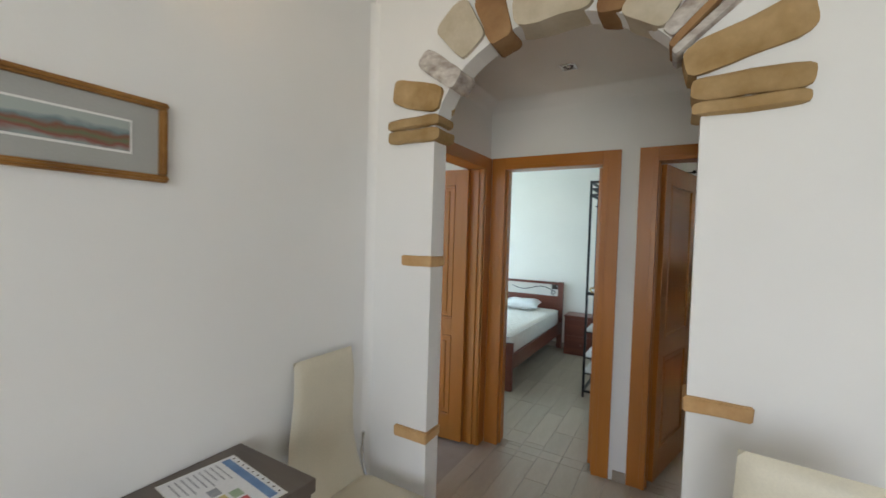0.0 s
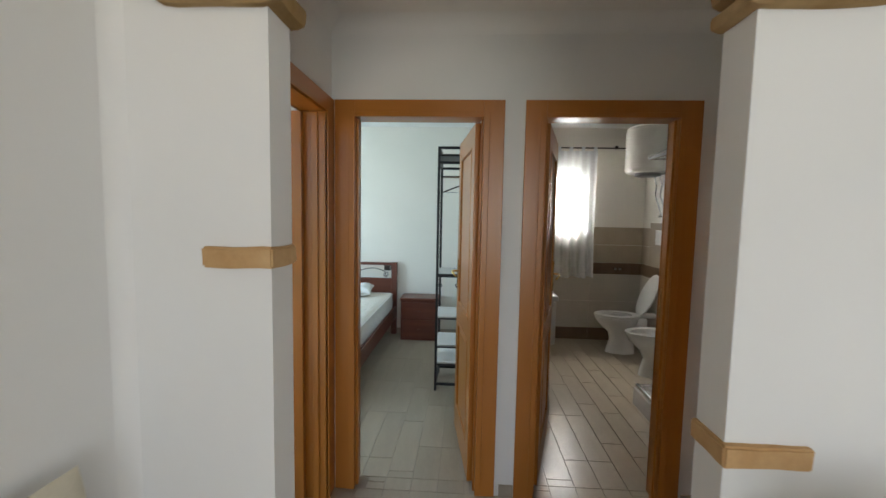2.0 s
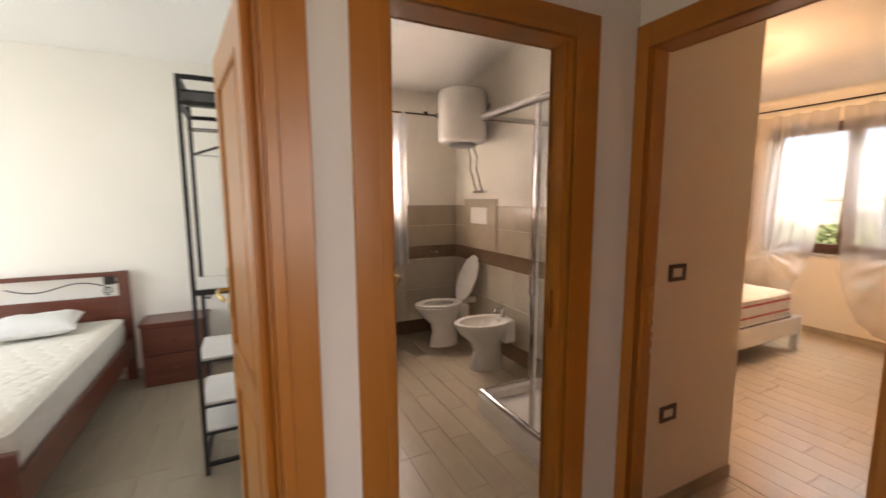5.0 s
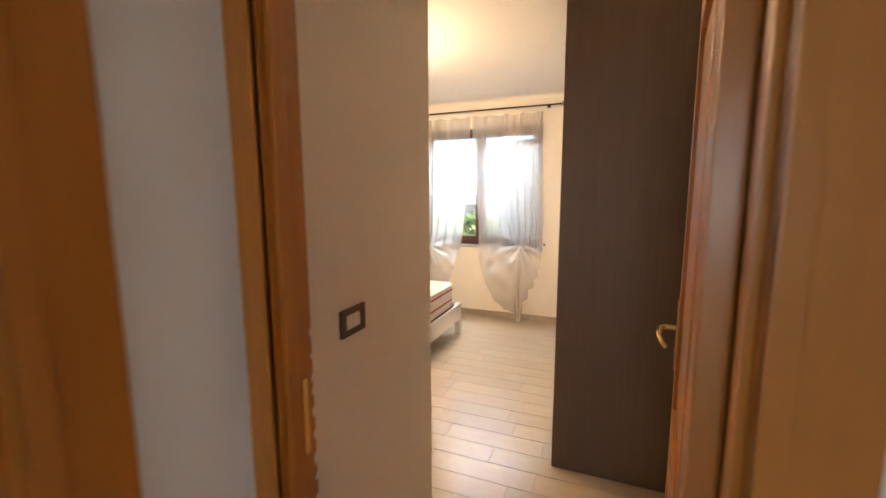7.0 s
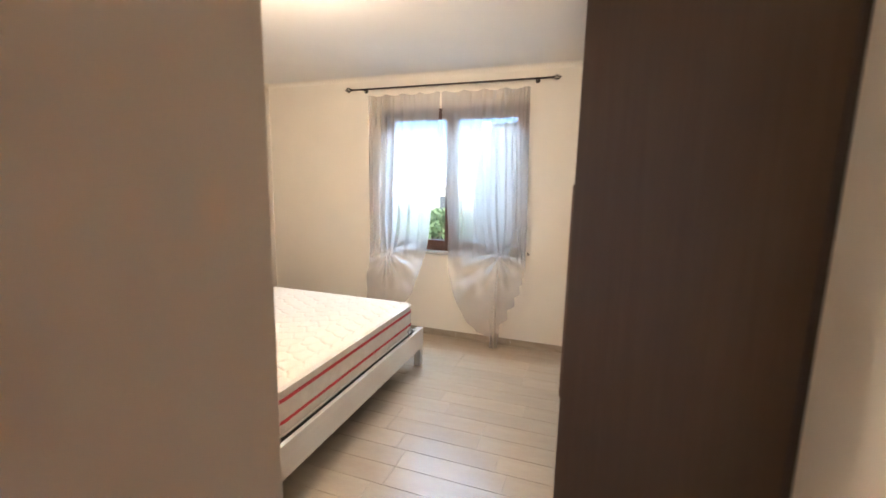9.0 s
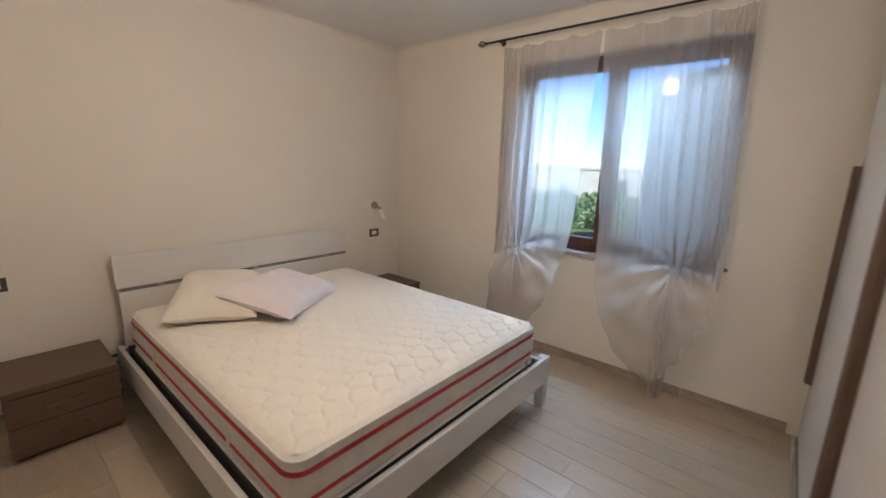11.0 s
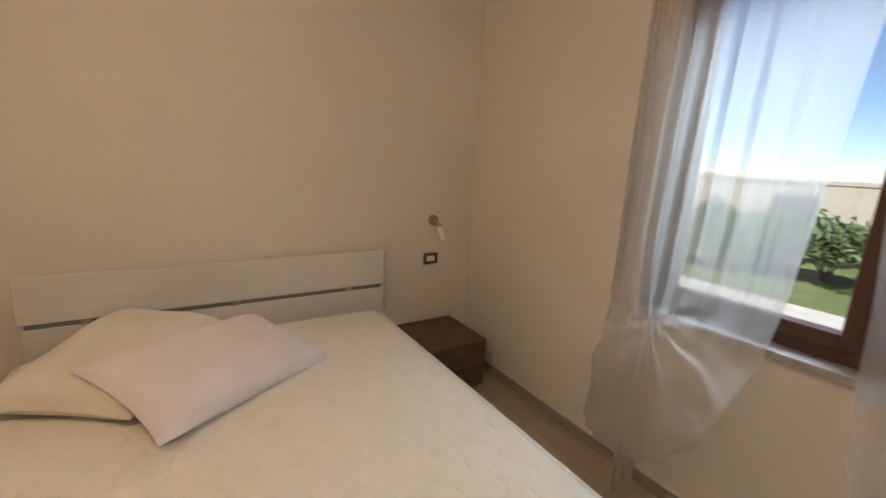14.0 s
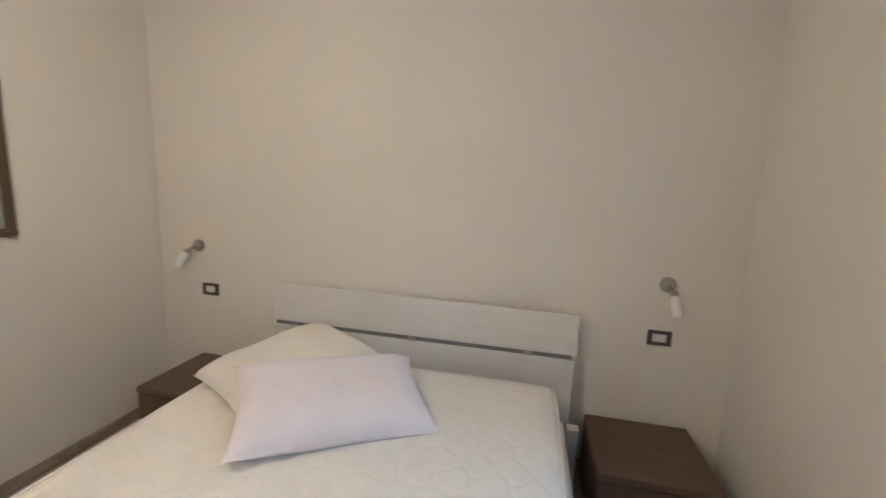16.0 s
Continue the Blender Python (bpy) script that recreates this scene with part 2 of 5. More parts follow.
def glow_build(nt, b):
    b.inputs["Base Color"].default_value = (0.9, 0.8, 0.6, 1)
    b.inputs["Emission Color"].default_value = (1.0, 0.70, 0.40, 1)
    b.inputs["Emission Strength"].default_value = 2.5


LAMP_GLOW = material("lit_opal_glass", glow_build, 0.4)


def sheer(name, colour, clear):
    """Thin woven voile: part see-through, part diffuse, part light passed on from behind."""
    m = bpy.data.materials.new(name)
    m.use_nodes = True
    nt = m.node_tree
    nt.nodes.remove(nt.nodes["Principled BSDF"])
    out = nt.nodes["Material Output"]
    d, tl, tp = (nt.nodes.new("ShaderNodeBsdf" + k) for k in ("Diffuse", "Translucent", "Transparent"))
    v = coords(nt)
    weave = noise_tex(nt, v, 35, 3)
    col = ramp(nt, weave, [(0.3, [c * 0.93 for c in colour]), (0.7, colour)])
    nt.links.new(col, d.inputs["Color"]), nt.links.new(col, tl.inputs["Color"])
    a, c = nt.nodes.new("ShaderNodeMixShader"), nt.nodes.new("ShaderNodeMixShader")
    a.inputs[0].default_value = 0.66
    nt.links.new(d.outputs[0], a.inputs[1]), nt.links.new(tl.outputs[0], a.inputs[2])
    see = nt.nodes.new("ShaderNodeMath")
    see.operation = "MULTIPLY_ADD"
    see.inputs[1].default_value, see.inputs[2].default_value = 0.08, clear - 0.04
    nt.links.new(weave, see.inputs[0])
    nt.links.new(see.outputs[0], c.inputs[0])
    nt.links.new(a.outputs[0], c.inputs[1]), nt.links.new(tp.outputs[0], c.inputs[2])
    nt.links.new(c.outputs[0], out.inputs["Surface"])
    return m


VOILE = sheer("cream_voile", (0.78, 0.735, 0.695), 0.52)
VOILE_BATH = sheer("white_voile", (0.84, 0.86, 0.88), 0.15)


def art_build(nt, b):
    v = coords(nt, (1, 1, 1), True)
    sep = nt.nodes.new("ShaderNodeSeparateXYZ")
    nt.links.new(v, sep.inputs[0])
    n = noise_tex(nt, coords(nt, (1, 14, 26)), 1.0, 4)
    add = nt.nodes.new("ShaderNodeMath")
    add.operation = "MULTIPLY_ADD"
    add.inputs[1].default_value = 0.55
    nt.links.new(n, add.inputs[0]), nt.links.new(sep.outputs["Z"], add.inputs[2])
    col = ramp(nt, add.outputs[0], [(0.30, (0.24, 0.28, 0.27)), (0.45, (0.22, 0.07, 0.05)), (0.58, (0.13, 0.15, 0.08)), (0.72, (0.20, 0.08, 0.05)), (0.85, (0.14, 0.20, 0.21)), (1.0, (0.34, 0.38, 0.36))])
    nt.links.new(col, b.inputs["Base Color"])


ART = material("landscape_print", art_build, 0.6)

# ---- mesh helpers ----


def finish(bm, name, mat, smooth=False):
    bmesh.ops.recalc_face_normals(bm, faces=bm.faces)
    me = bpy.data.meshes.new(name)
    if smooth:
        for f in bm.faces:
            f.smooth = True
    bm.to_mesh(me)
    bm.free()
    me.materials.append(mat)
    if smooth:
        me.set_sharp_from_angle(angle=radians(40))
    return me


def part(name, bm, mat, parent=None, label="", smooth=False, m=None):
    ob = new(name, finish(bm, name, mat, smooth))
    if parent is not None:
        ob.parent = parent
    if m is not None:
        ob.matrix_basis = m
    if label:
        ob["label"] = label
    return ob


def thing(name, label, category, group="", kind="", m=None):
    ob = new(name)
    ob.empty_display_size = 0.1
    if m is not None:
        ob.matrix_basis = m
    return tagged(ob, label, category, group, kind)


def box(x0, x1, y0, y1, z0, z1, bevel=0.0, segs=2, bm=None):
    own = bmesh.new()
    bmesh.ops.create_cube(own, size=1.0)
    for v in own.verts:
        v.co = Vector(((x0 + x1) / 2 + v.co.x * (x1 - x0), (y0 + y1) / 2 + v.co.y * (y1 - y0), (z0 + z1) / 2 + v.co.z * (z1 - z0)))
    if bevel > 0:
        bmesh.ops.bevel(own, geom=list(own.edges), offset=bevel, segments=segs, profile=0.6, affect="EDGES")
    return join(bm, own)


def join(bm, own, m=None):
    if m is not None:
        own.transform(m)
    if bm is None:
        return own
    me = bpy.data.meshes.new("tmp")
    own.to_mesh(me)
    own.free()
    bm.from_mesh(me)
    bpy.data.meshes.remove(me)
    return bm


def tube(p0, p1, r, r2=None, n=16, bm=None):
    p0, p1 = Vector(p0), Vector(p1)
    own = bmesh.new()
    bmesh.ops.create_cone(own, cap_ends=True, segments=n, radius1=r, radius2=r if r2 is None else r2, depth=(p1 - p0).length)
    own.transform(Matrix.Translation((p0 + p1) / 2) @ (p1 - p0).to_track_quat("Z", "Y").to_matrix().to_4x4())
    return join(bm, own)


def lathe(profile, n=28, bm=None, m=None):
    """Turned body from (radius, height) pairs."""
    own = bmesh.new()
    rings = []
    for r, z in profile:
        rings.append([own.verts.new((max(r, 1e-4) * math.cos(2 * math.pi * i / n), max(r, 1e-4) * math.sin(2 * math.pi * i / n), z)) for i in range(n)])
    for a, b in zip(rings, rings[1:]):
        for i in range(n):
            own.faces.new((a[i], a[(i + 1) % n], b[(i + 1) % n], b[i]))
    own.faces.new(rings[0][::-1]), own.faces.new(rings[-1])
    return join(bm, own, m)


def grid(fn, nu, nv, bm=None, closed=False):
    own = bm if bm is not None else bmesh.new()
    rows = [[own.verts.new(fn(i / nu, j / nv)) for i in range(nu + (0 if closed else 1))] for j in range(nv + 1)]
    w = len(rows[0])
    for j in range(nv):
        for i in range(nu):
            own.faces.new((rows[j][i], rows[j][(i + 1) % w], rows[j + 1][(i + 1) % w], rows[j + 1][i]))
    return own


def sweep(points, r, n=10, bm=None):
    """Round rod along a line of points."""
    pts = [Vector(p) for p in points]
    own = bmesh.new()
    rings = []
    for i, p in enumerate(pts):
        d = (pts[min(i + 1, len(pts) - 1)] - pts[max(i - 1, 0)]).normalized()
        q = d.to_track_quat("Z", "Y")
        rings.append([own.verts.new(p + q @ Vector((r * math.cos(2 * math.pi * k / n), r * math.sin(2 * math.pi * k / n), 0))) for k in range(n)])
    for a, b in zip(rings, rings[1:]):
        for k in range(n):
            own.faces.new((a[k], a[(k + 1) % n], b[(k + 1) % n], b[k]))
    own.faces.new(rings[0][::-1]), own.faces.new(rings[-1])
    return join(bm, own)


def wall_mesh(u0, u1, z0, z1, t0, t1, holes, axis):
    """Wall slab from u0 to u1 and z0 to z1, thickness t0 to t1, with rectangular holes (ua, ub, za, zb). axis 'x': u runs along x."""
    us = sorted({u0, u1, *[h for q in holes for h in q[:2]]})
    zs = sorted({z0, z1, *[h for q in holes for h in q[2:]]})
    bm, vs = bmesh.new(), {}

    def vert(i, j, k):
        if (i, j, k) not in vs:
            u, z, t = us[i], zs[j], (t0, t1)[k]
            vs[i, j, k] = bm.verts.new((u, t, z) if axis == "x" else (t, u, z))
        return vs[i, j, k]

    def solid(i, j):
        if not (0 <= i < len(us) - 1 and 0 <= j < len(zs) - 1):
            return False
        cu, cz = (us[i] + us[i + 1]) / 2, (zs[j] + zs[j + 1]) / 2
        return not any(a < cu < b and c < cz < d for a, b, c, d in holes)

    for i in range(len(us) - 1):
        for j in range(len(zs) - 1):
            if not solid(i, j):
                continue
            for k in (0, 1):
                bm.faces.new([vert(i, j, k), vert(i + 1, j, k), vert(i + 1, j + 1, k), vert(i, j + 1, k)])
            for di, dj, a, b in ((-1, 0, (0, 0), (0, 1)), (1, 0, (1, 0), (1, 1)), (0, -1, (0, 0), (1, 0)), (0, 1, (0, 1), (1, 1))):
                if not solid(i + di, j + dj):
                    bm.faces.new([vert(i + a[0], j + a[1], 0), vert(i + b[0], j + b[1], 0), vert(i + b[0], j + b[1], 1), vert(i + a[0], j + a[1], 1)])
    return bm


def wall(name, label, *args, mat=WHITE_WALL):
    return tagged(part(name, wall_mesh(*args), mat), label, "wall", kind="structure")

# ---- the large structure ----
DOOR_H = 2.10
Y_ARCH0, Y_ARCH1 = 1.675, 1.785
Y_D0, Y_D1 = 2.975, 3.085
NORTH = 6.12
EAST = 5.34
HALL_E, BED_W = 0.905, 1.005
BED_CEIL, HALL_CEIL = 2.71, 2.60
H = 3.4

# arch wall: slab with a round-headed opening
AX0, AX1, A_SPRING, A_TOP = -0.945, 0.081, 2.03, 2.46


def arch_wall():
    bm = bmesh.new()
    n = 24
    cx, a, b = (AX0 + AX1) / 2, (AX1 - AX0) / 2, A_TOP - A_SPRING
    curve = [(cx - a * math.cos(math.pi * i / n), A_SPRING + b * math.sin(math.pi * i / n)) for i in range(n + 1)]
    outline = [(-1.43, 0), (AX0, 0), *curve, (AX1, 0), (3.3, 0), (3.3, H), (-1.43, H)]
    f = bm.faces.new([bm.verts.new((x, Y_ARCH0, z)) for x, z in outline])
    r = bmesh.ops.extrude_face_region(bm, geom=[f])
    for v in r["geom"]:
        if isinstance(v, bmesh.types.BMVert):
            v.co.y = Y_ARCH1
    bmesh.ops.triangulate(bm, faces=[f for f in bm.faces if len(f.verts) > 4])
    return bm


tagged(part("wall_arch", arch_wall(), WHITE_WALL), "white plaster wall with a round-headed archway", "wall", kind="structure")
wall("wall_living_west", "white plaster living room wall", -3.0, Y_ARCH0, 0, H, -1.43, -1.31, [], "y")
wall("wall_living_south", "white plaster wall with a wide window opening", -1.43, 3.3, 0, H, -3.15, -3.0, [(-0.3, 2.1, 0.6, 2.6)], "x")
wall("wall_living_east", "white plaster living room wall", -3.0, Y_ARCH0, 0, H, 3.18, 3.3, [], "y")
wall("wall_hall_doors", "white plaster hall wall with two doorways", -3.6, HALL_E, 0, H, Y_D0, Y_D1, [(-1.142, -0.392, 0, 2.13), (-0.124, 0.614, 0, 2.13)], "x")
wall("wall_hall_west", "white plaster hall wall with a doorway", Y_ARCH1, Y_D0, 0, H, -1.36, -1.24, [(2.13, 2.90, 0, 2.13)], "y")
wall("wall_hall_east", "white plaster wall between hall and bedroom with a doorway", Y_ARCH1, 3.045, 0, H, HALL_E, BED_W, [(2.182, 2.95, 0, 2.13)], "y", mat=CREAM_WALL)
wall("wall_passage", "cream plaster wall with a light switch beside the bedroom door", BED_W, 1.88, 0, H, 3.045, 3.145, [], "x", mat=CREAM_WALL)
part("filler", wall_mesh(HALL_E, BED_W, 0, H, 3.045, 3.145, [], "x"), WHITE_WALL)
tagged(bpy.data.objects["filler"], "white plaster wall end", "wall", kind="structure").name = "wall_end"
wall("wall_bath_east", "cream plaster wall between bathroom and bedroom", 3.145, NORTH, 0, H, 1.77, 1.88, [], "y", mat=CREAM_WALL)
wall("wall_bath_west", "white plaster partition wall", Y_D1, NORTH, 0, H, -0.27, -0.17, [], "y")
wall("wall_north", "cream plaster outer wall with a bathroom window", -3.6, EAST + 0.3, -0.9, H, NORTH, NORTH + 0.3, [(0.36, 1.04, 1.12, 2.26)], "x", mat=CREAM_WALL)
# Both openings are out of view, added so the rooms behind aren't dark.
wall("wall_west", "white plaster outer wall with two added, unseen openings for light", Y_ARCH1, NORTH, -0.9, H, -3.75, -3.6, [(3.95, 5.45, 0.9, 2.3), (2.0, 2.8, 1.0, 2.2)], "y")
wall("wall_east", "cream plaster bedroom wall with a wide window", 1.775, NORTH, -0.9, H, EAST, EAST + 0.3, [(3.12, 4.66, 0.92, 2.38)], "y", mat=CREAM_WALL)
wall("wall_bedroom_south", "cream plaster bedroom wall behind the wardrobe", BED_W, EAST, 0, H, Y_ARCH1, 2.0, [], "x", mat=CREAM_WALL)

tagged(part("floor", box(-3.6, EAST, -3.0, NORTH, -0.2, -0.004), GROUT), "wood-look porcelain tile floor with thin grout joints", "floor", kind="structure")
tagged(part("foundation", box(-3.75, EAST + 0.3, -3.15, NORTH + 0.3, -0.9, -0.2), WET_CONCRETE), "grey concrete base of the house", "foundation", kind="structure")


def slab(name, label, x0, x1, y0, y1, za, zb, mat=CEILING):
    """Ceiling from height za at y0 to zb at y1."""
    bm = box(x0, x1, y0, y1, 0, 0.12)
    for v in bm.verts:
        v.co.z += za if v.co.y < (y0 + y1) / 2 else zb
    return tagged(part(name, bm, mat), label, "ceiling", kind="structure")


slab("ceiling_living", "white painted living room ceiling", -1.31, 3.18, -3.0, Y_ARCH0, 2.85, 2.85)
slab("ceiling_hall", "white painted hall ceiling with a recessed spotlight", -1.24, HALL_E, Y_ARCH1, Y_D0, HALL_CEIL, HALL_CEIL)
slab("ceiling_store", "white painted ceiling", -3.6, -1.36, Y_ARCH1, Y_D0, HALL_CEIL, HALL_CEIL)
slab("ceiling_room", "white sloping ceiling", -3.6, -0.27, Y_D1, NORTH, 3.22, 2.73)
slab("ceiling_bath", "cream sloping bathroom ceiling", -0.17, 1.77, Y_D1, NORTH, 3.22, 2.73)
slab("ceiling_bedroom", "cream painted bedroom ceiling", 1.88, EAST, 1.95, NORTH, BED_CEIL, BED_CEIL)
slab("ceiling_passage", "cream painted passage ceiling", BED_W, 1.88, 1.95, 3.045, BED_CEIL, BED_CEIL)
tagged(part("roof", box(-4.1, EAST + 0.7, -3.5, NORTH + 0.7, 3.4, 3.55), ROOF), "terracotta roof over the house", "roof", kind="structure")

# cove where the ceilings meet the walls


def cove(name, p0, p1, inward, z, r, mat):
    """Quarter-round filler between a wall and a ceiling, along p0-p1; inward: unit way into the room."""
    bm = bmesh.new()
    n = 8
    ends = []
    for p in (p0, p1):
        ring = [bm.verts.new((p[0], p[1], z + 0.002))]
        for i in range(n + 1):
            a = math.pi / 2 * i / n
            d, h = r * (1 - math.cos(a)), r * (1 - math.sin(a))
            ring.append(bm.verts.new((p[0] + inward[0] * (d - 0.002), p[1] + inward[1] * (d - 0.002), z - h + 0.002)))
        ends.append(ring)
    k = n + 2
    for i in range(k):
        bm.faces.new((ends[0][i], ends[0][(i + 1) % k], ends[1][(i + 1) % k], ends[1][i]))
    bm.faces.new(ends[0][::-1]), bm.faces.new(ends[1])
    return tagged(part(name, bm, mat, smooth=True), "soft plaster cove under the ceiling", "trim", kind="structure")


cove("trim_hall_north", (-1.24, Y_D0), (HALL_E, Y_D0), (0, -1), HALL_CEIL, 0.10, WHITE_WALL)
cove("trim_hall_west", (-1.24, Y_ARCH1), (-1.24, Y_D0), (1, 0), HALL_CEIL, 0.10, WHITE_WALL)
cove("trim_bed_north", (1.88, NORTH), (EAST, NORTH), (0, -1), BED_CEIL, 0.06, CREAM_WALL)
cove("trim_bed_east", (EAST, 1.95), (EAST, NORTH), (-1, 0), BED_CEIL, 0.06, CREAM_WALL)

CORNER_R = 0.05
tagged(part("trim_living_corner", grid(lambda u, v: (-1.31 + CORNER_R * (1 - math.cos(math.pi / 2 * u)) - 0.002, Y_ARCH0 + 0.002 - CORNER_R * (1 - math.sin(math.pi / 2 * u)), H * 0.8 * v), 8, 1), WHITE_WALL, smooth=True), "soft rounded plaster corner", "trim", kind="structure")

# skirting: short tile lengths


def skirting(name, p0, p1, inward, h=0.07, t=0.010):
    base = thing(name, "beige tile skirting along the foot of the wall", "skirting", kind="structure")
    p0, p1 = Vector((*p0, 0)), Vector((*p1, 0))
    length = (p1 - p0).length
    d = (p1 - p0).normalized()
    n = max(1, round(length / 0.60))
    step = length / n
    ang = math.atan2(d.y, d.x)
    side = 1 if (Vector((-d.y, d.x, 0)).dot(Vector((*inward, 0))) > 0) else -1
    me = finish(box(0.0015, step - 0.0015, 0 if side > 0 else -t, t if side > 0 else 0, 0, h, 0.002, 1), "skirting_tile", SKIRT)
    for i in range(n):
        o = new("tile", me)
        o.parent = base
        o.matrix_basis = Matrix.Translation(p0 + d * step * i) @ Matrix.Rotation(ang, 4, "Z")


skirting("baseboard_bed_east", (EAST, 2.62), (EAST, NORTH), (-1, 0))
skirting("baseboard_bed_north", (1.88, NORTH), (EAST, NORTH), (0, -1))
skirting("baseboard_bed_west", (1.88, 3.045), (1.88, NORTH), (1, 0))
skirting("baseboard_passage", (1.03, 3.045), (1.89, 3.045), (0, -1))
skirting("baseboard_hall", (-0.288, Y_D0), (-0.205, Y_D0), (0, -1))
skirting("baseboard_hall_end", (0.71, Y_D0), (HALL_E, Y_D0), (0, -1))
skirting("baseboard_room", (-3.6, NORTH), (-0.27, NORTH), (0, -1))
skirting("baseboard_room_east", (-0.27, Y_D1), (-0.27, NORTH), (-1, 0))

# ---- doors ----


def casing_bm(w, h, side):
    """Three casing boards with a stepped inner bead, mitred look, on the face at y = 0 going to -y (side -1) or +y (side 1)."""
    boards = []
    side_w, top_w = 0.110, 0.088
    for k in range(3):
        bm = None
        for a, b, t in ((0.0, 1.0, 0.0125), (0.0, 0.30, 0.0155)):
            ha, hb_ = a * top_w, b * top_w
            a, b = a * side_w, b * side_w
            y0, y1 = (-t, 0.0) if side < 0 else (0.0, t)
            if k == 0:
                bm = box(-b, -a, y0, y1, 0, h + hb_, 0.003, 2, bm)
            elif k == 1:
                bm = box(w + a, w + b, y0, y1, 0, h + hb_, 0.003, 2, bm)
            else:
                bm = box(-a, w + a, y0 * 1.03, y1 * 1.03, h + ha, h + hb_, 0.003, 2, bm)
        boards.append(bm)
    return boards


def leaf_bm(w, h, t):
    """Frame of stiles and rails."""
    s, top, mid, low, zm = 0.105, 0.115, 0.13, 0.19, 0.88
    bm = box(0, s, -t / 2, t / 2, 0, h, 0.003)
    bm = box(w - s, w, -t / 2, t / 2, 0, h, 0.003, 2, bm)
    for z0, z1 in ((0, low), (zm - mid / 2, zm + mid / 2), (h - top, h)):
        bm = box(s - 0.002, w - s + 0.002, -t / 2 + 0.0006, t / 2 - 0.0006, z0, z1, 0.003, 2, bm)
    return bm, [(s, w - s, low, zm - mid / 2), (s, w - s, zm + mid / 2, h - top)]


def panel_bm(x0, x1, z0, z1, t):
    bm = box(x0 - 0.004, x1 + 0.004, -t * 0.22, t * 0.22, z0 - 0.004, z1 + 0.004)
    bm = box(x0 + 0.045, x1 - 0.045, -t * 0.36, t * 0.36, z0 + 0.045, z1 - 0.045, 0.008, 2, bm)
    m = 0.016
    for a, b, c, d in ((x0, x1, z0, z0 + m), (x0, x1, z1 - m, z1), (x0, x0 + m, z0 + m, z1 - m), (x1 - m, x1, z0 + m, z1 - m)):
        bm = box(a, b, -t / 2 - 0.003, t / 2 + 0.003, c, d, 0.005, 2, bm)
    return bm


def lever_handle(leaf, x, z, t, toward):
    """Brass lever on both faces; toward: sign of the way the lever points along the leaf."""
    for s in (-1, 1):
        h = part("handle", box(x - 0.02, x + 0.02, min(0, s * 0.006) + s * t / 2, max(0, s * 0.006) + s * t / 2, z - 0.12, z + 0.09, 0.002), BRASS, leaf, "brass lever handle on a long plate")
        bm = tube((x, s * t / 2, z), (x, s * (t / 2 + 0.038), z), 0.008)
        bm = sweep([(x, s * (t / 2 + 0.036), z), (x + toward * 0.025, s * (t / 2 + 0.047), z + 0.002), (x + toward * 0.07, s * (t / 2 + 0.048), z - 0.004), (x + toward * 0.10, s * (t / 2 + 0.038), z - 0.016), (x + toward * 0.104, s * (t / 2 + 0.028), z - 0.026)], 0.0068, 10, bm)
        part("lever", bm, BRASS, h, smooth=True)
        part("keyhole", tube((x, s * (t / 2 + 0.005), z - 0.07), (x, s * (t / 2 + 0.0085), z - 0.07), 0.008), PLASTIC_DARK, h)


